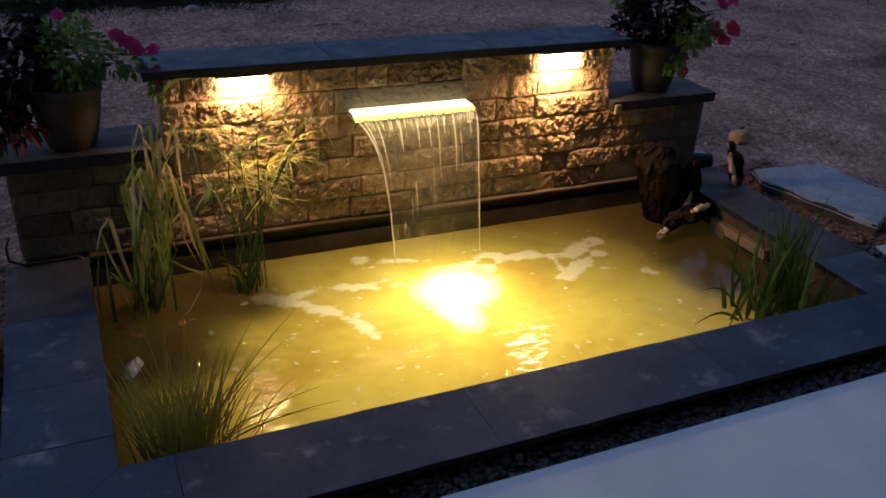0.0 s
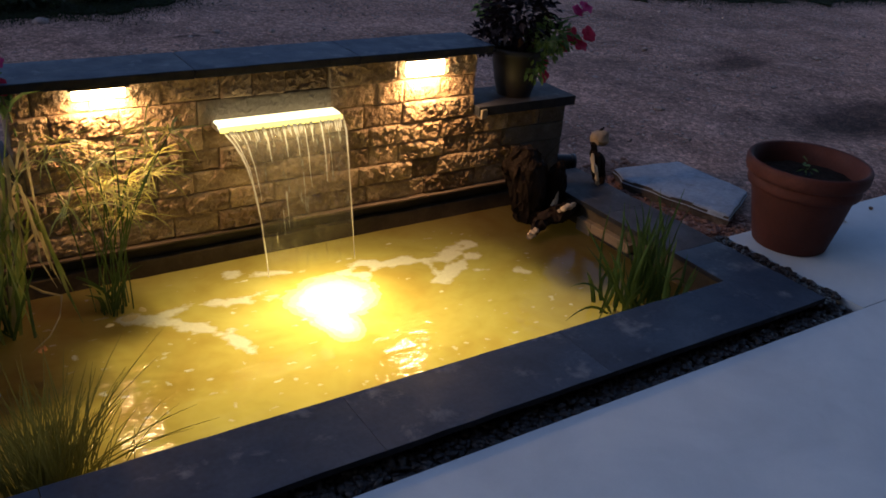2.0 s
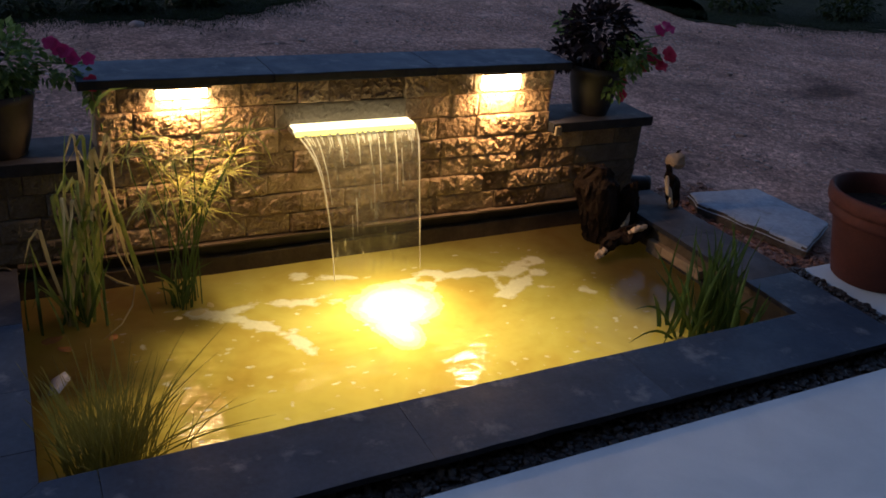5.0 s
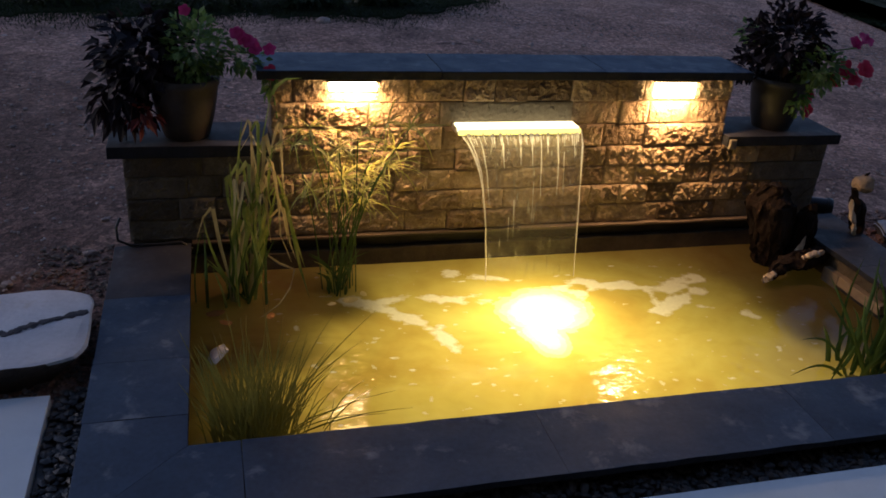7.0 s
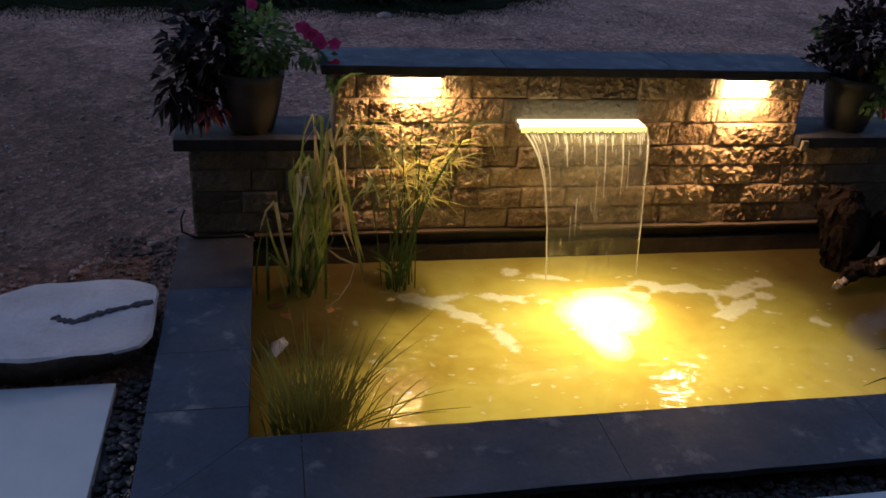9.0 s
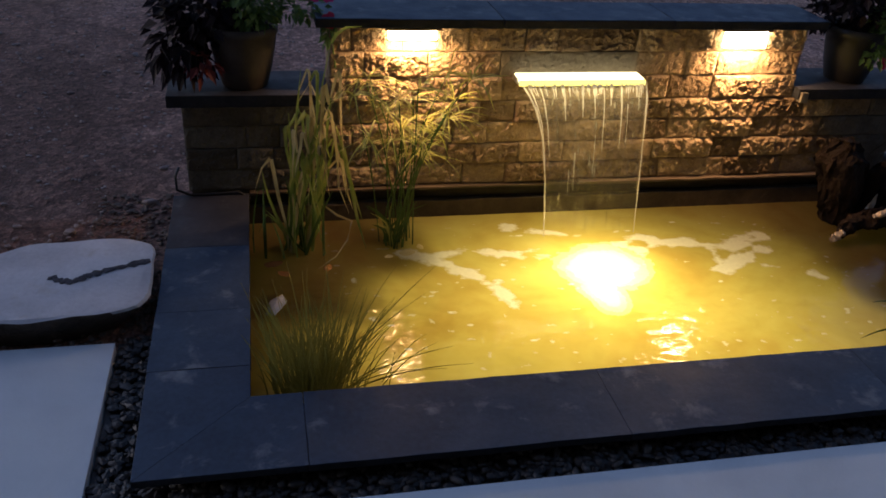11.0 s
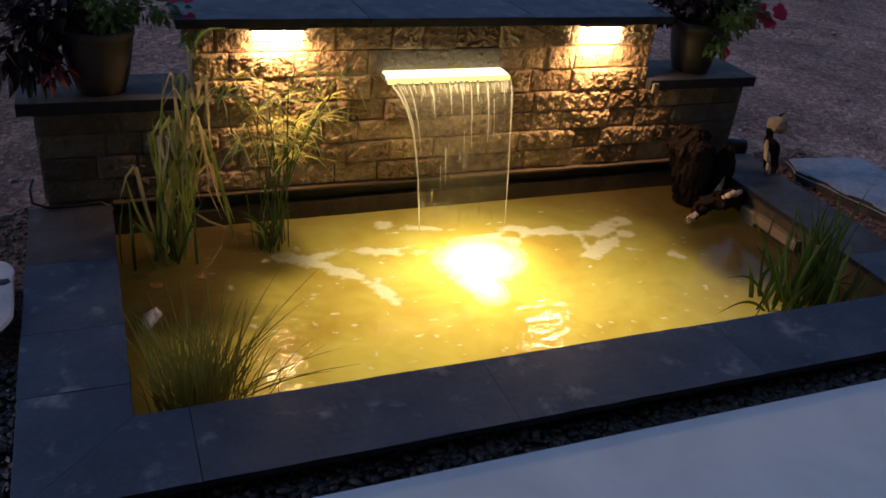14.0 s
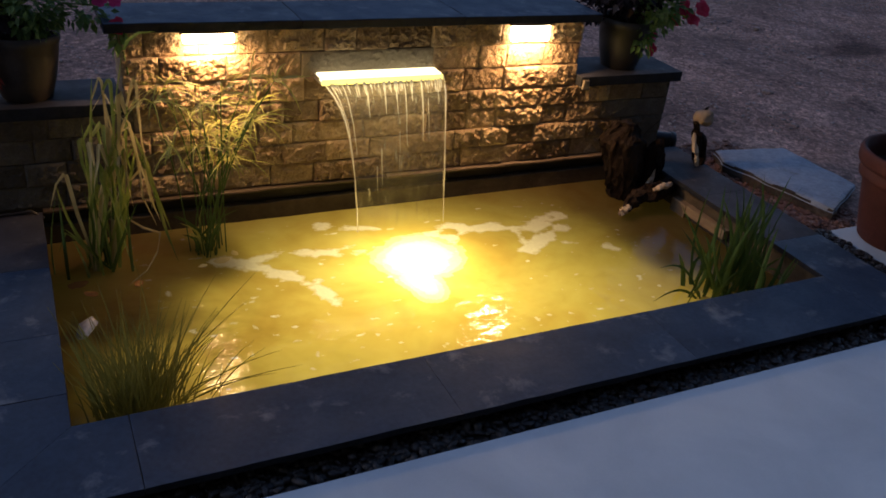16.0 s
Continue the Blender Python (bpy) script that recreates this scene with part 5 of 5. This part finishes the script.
def rocks():
    rim = ((-1.35, 0.80), (-0.86, 0.84), (-0.76, 0.915), (-0.55, 0.935), (-0.43, 0.93), (-0.355, 0.90), (-0.328, 0.835), (-0.326, 0.70), (-0.335, 0.52), (-0.37, 0.455), (-0.45, 0.43), (-0.60, 0.405), (-0.76, 0.41), (-1.35, 0.40))
    ob = flat_rock("boulder", rim, 0.035, 0.125, M_BOULDER, 2, 0.014, 0, True, True)
    tagged(ob, "flat pale boulder with a dark crack beside the coping", "stone")
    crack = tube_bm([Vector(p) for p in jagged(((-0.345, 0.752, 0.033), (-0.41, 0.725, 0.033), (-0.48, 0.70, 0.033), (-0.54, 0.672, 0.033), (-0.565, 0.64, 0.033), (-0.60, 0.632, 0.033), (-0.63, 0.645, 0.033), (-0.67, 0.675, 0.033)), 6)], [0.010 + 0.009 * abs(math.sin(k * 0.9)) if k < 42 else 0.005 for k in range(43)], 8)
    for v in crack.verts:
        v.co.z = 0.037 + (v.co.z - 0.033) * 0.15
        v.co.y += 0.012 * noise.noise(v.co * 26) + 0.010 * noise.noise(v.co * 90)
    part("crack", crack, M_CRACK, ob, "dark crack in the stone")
    ob = flat_rock("flagstone", ((3.375, 1.12), (3.44, 1.27), (3.90, 1.21), (3.925, 0.70), (3.53, 0.49)), -0.005, 0.07, M_FLAG, 6, 0.012, 0, True)
    tagged(ob, "rough blue-grey flagstone lying on the gravel", "stone")
    rng = random.Random(80)
    for x, y, s in ((3.36, 0.62, 0.022), (3.42, 0.5, 0.018), (2.2, 5.2, 0.05), (1.15, 6.0, 0.10), (-0.42, 1.42, 0.03)):
        me = pebble_mesh("stone", rng.randint(0, 999), M_STONE, 0.5)
        o = new("stone", me)
        o.matrix_basis = pose(x, y, GROUND + s * 0.25, 0, 0, rng.uniform(0, 180)) @ Matrix.Scale(s, 4)
        tagged(o, "small rough grey stone lying on the gravel", "stone", group="stones on the gravel")


def wood_piece(name, label, place, pts, radii, seed, face=None, flat=0.6):
    """A dark weathered piece of driftwood with a split pale face."""
    th = thing(name, label, "driftwood", place)
    fine = []
    for i in range((len(pts) - 1) * 6 + 1):
        k, f = min(i // 6, len(pts) - 2), i / 6 - min(i // 6, len(pts) - 2)
        fine.append((Vector(pts[k]).lerp(Vector(pts[k + 1]), f), radii[k] * (1 - f) + radii[k + 1] * f))
    bm = tube_bm([p for p, _ in fine], [r for _, r in fine], 36)
    for v in bm.verts:
        q = noise.noise_vector(Vector((v.co.x * 16 + seed, v.co.y * 16, v.co.z * 6)))
        v.co += Vector((q.x, q.y * flat, q.z)) * 0.024
        q = noise.noise_vector(Vector((v.co.x * 55 + seed, v.co.y * 55, v.co.z * 7)))
        v.co += Vector((q.x, q.y, q.z * 0.5)) * 0.022
    part("bark", bm, M_BARK, th)
    for p, r in face or ():
        widths = jagged([(q, 0, 0) for q in r], 3)
        bm = tube_bm(jagged(p, 3), [q.x * (1.0, 0.7, 1.15)[k % 3] for k, q in enumerate(widths)], 6)
        for v in bm.verts:
            v.co += 0.010 * noise.noise_vector(v.co * 45)
        part("split_wood", bm, M_SPLIT, th, "pale split wood")
    return th


def driftwood():
    wood_piece("driftwood", "dark stump of driftwood standing in the pond corner", (2.72, 1.14, -0.16),
               [(0.03, 0, -0.06), (0.0, 0, 0.10), (-0.03, 0, 0.22), (-0.04, 0.02, 0.32), (-0.03, 0.03, 0.41)], [0.05, 0.078, 0.100, 0.108, 0.055], 3,
               [([(0.065, -0.095, 0.02), (0.072, -0.10, 0.05), (0.082, -0.105, 0.09), (0.09, -0.10, 0.12), (0.10, -0.095, 0.15)], [0.008, 0.013, 0.018, 0.014, 0.007])])
    wood_piece("driftwood", "slim dark piece of driftwood leaning in the pond corner", (2.87, 1.12, -0.16),
               [(-0.04, 0, -0.06), (0.0, 0, 0.12), (0.03, 0.02, 0.24), (0.05, 0.03, 0.31)], [0.045, 0.05, 0.05, 0.02], 8,
               [([(-0.04, -0.05, 0.05), (-0.03, -0.055, 0.12), (-0.01, -0.05, 0.18)], [0.012, 0.014, 0.003])])
    wood_piece("driftwood", "low dark branch with pale broken ends on the pond edge", (2.76, 0.97, -0.13),
               [(-0.17, -0.03, 0.0), (-0.06, 0, 0.06), (0.05, 0.01, 0.07), (0.18, 0.04, 0.08)], [0.018, 0.035, 0.05, 0.04], 13,
               [([(-0.205, -0.05, 0.0), (-0.185, -0.05, 0.012), (-0.165, -0.05, 0.026), (-0.14, -0.045, 0.04)], [0.010, 0.020, 0.022, 0.010]),
                ([(0.0, -0.03, 0.105), (0.04, -0.03, 0.115), (0.08, -0.025, 0.118), (0.13, -0.01, 0.115)], [0.009, 0.015, 0.016, 0.008])])
    th = wood_piece("driftwood_post", "upright dark driftwood with pale face and tan knot on coping", (3.14, 1.12, 0.0),
                    [(0.065, 0.0, -0.004), (0.032, 0.0, 0.08), (-0.008, 0.0, 0.17), (-0.045, 0.0, 0.24)], [0.024, 0.032, 0.032, 0.014], 21,
                    [([(0.015, -0.030, 0.005), (-0.005, -0.034, 0.05), (-0.032, -0.034, 0.11), (-0.062, -0.026, 0.19)], [0.010, 0.013, 0.016, 0.006])])
    bm = bmesh.new()
    bmesh.ops.create_icosphere(bm, subdivisions=3, radius=0.05)
    for v in bm.verts:
        v.co.z *= 0.85
        v.co += 0.014 * noise.noise_vector(v.co * 22) + Vector((0.005, 0, 0.262))
    part("knot", bm, M_TAN, th, "tan spongy knot")
    part("tip", tube_bm([(0.0, 0, 0.298), (0.01, 0, 0.312), (0.025, 0, 0.32)], [0.006, 0.008, 0.003], 6), M_BARK, th)
    sp = thing("garden_spotlight", "black cylindrical spotlight lying on the ground by the wall", "lamp", (3.22, 1.50, GROUND))
    body = tube_bm([(-0.07, 0.03, 0.06), (-0.06, 0.025, 0.06), (0.05, -0.02, 0.055), (0.07, -0.03, 0.055)], [0.036, 0.042, 0.045, 0.045], 20)
    part("body", body, M_BLACK, sp, smooth=True)
    part("rim", tube_bm([(0.062, -0.026, 0.055), (0.085, -0.036, 0.054)], [0.050, 0.050], 20), M_BLACK, sp, smooth=True)
    part("stake", tube_bm([(0, 0, 0.03), (0, 0, -0.02)], 0.01, 8), M_BLACK, sp)
    cb = thing("cable", "thin cable curving over the pond corner", "cable", (2.95, 1.36, 0.0))
    part("wire", tube_bm([(0.0, 0, 0.0), (0.05, 0, 0.10), (0.13, -0.03, 0.20), (0.20, -0.10, 0.235)], 0.0018, 6), M_BRONZE, cb)


M_TAN = surface("tan_knot", [(0.25, (0.24, 0.17, 0.11)), (0.75, (0.36, 0.27, 0.18))], 14, 60, (0.85, 1.0), 0.8, 0.006)


def wall_cable():
    cb = thing("cable", "black cable curled at the foot of the wall", "cable", (-0.28, 1.36, 0.0))
    part("wire", tube_bm([(0.0, 0.02, 0.11), (-0.015, -0.01, 0.08), (-0.01, -0.03, 0.03), (0.04, -0.035, 0.008), (0.16, -0.03, 0.006), (0.24, -0.03, 0.012), (0.285, -0.04, -0.02)], 0.006, 8), M_BLACK, cb, smooth=True)


def pebbles():
    rng = random.Random(90)
    th = thing("pebble_strip", "narrow strip of glossy black pebbles between coping and paving", "pebbles", kind="structure")
    bm = slab_bm(-0.427, -0.388, GROUND - 0.08, 3.39, -0.23, GROUND - 0.010, 0)
    part("bed", bm, M_PEBBLE, th)
    part("bed", slab_bm(-0.427, -0.229, GROUND - 0.08, -0.23, 0.42, GROUND - 0.010, 0), M_PEBBLE, th)
    part("bed", slab_bm(3.16, -0.229, GROUND - 0.08, 3.39, 0.42, GROUND - 0.010, 0), M_PEBBLE, th)
    meshes = [pebble_mesh("pebble", 100 + k, M_PEBBLE) for k in range(10)]
    near, rest = [], []
    for strip in (((-0.40, -0.375), (3.36, -0.25), 1500), ((-0.415, -0.30), (-0.25, 0.42), 380), ((3.18, -0.30), (3.375, 0.40), 380)):
        (x0, y0), (x1, y1), n = strip
        for _ in range(n):
            s = rng.uniform(0.012, 0.022)
            x, y, z = rng.uniform(x0, x1), rng.uniform(y0, y1), GROUND - 0.004 + rng.uniform(0, 0.014) + (0.028 if x0 > 3 else 0.0)
            (near if strip[0][0] == -0.40 and -0.2 < x < 1.15 and len(near) < 290 else rest).append((x, y, z, s))
    for x, y, z, s in near:
        part("pebble", rng.choice(meshes), None, th, at=pose(x, y, z, rng.uniform(-25, 25), rng.uniform(-25, 25), rng.uniform(0, 360)) @ Matrix.Scale(s, 4))
    o = new("pebbles", scatter_mesh("pebbles", M_PEBBLE, rest, 91, 0.55))
    o.parent = th
    tagged(o, kind="stuff")


ground_sheet()
yard_stones()
lawn()
paving()
sky_blocker()
coping()
basin()
pond_surface()
spillway()
waterfall()
wall_lights()
reeds()
papyrus()
fallen_leaves()
reflection_patch()
paving_leaves()
rush()
iris()
planters()
terracotta()
rocks()
driftwood()
wall_cable()
stone_wall()
pebbles()
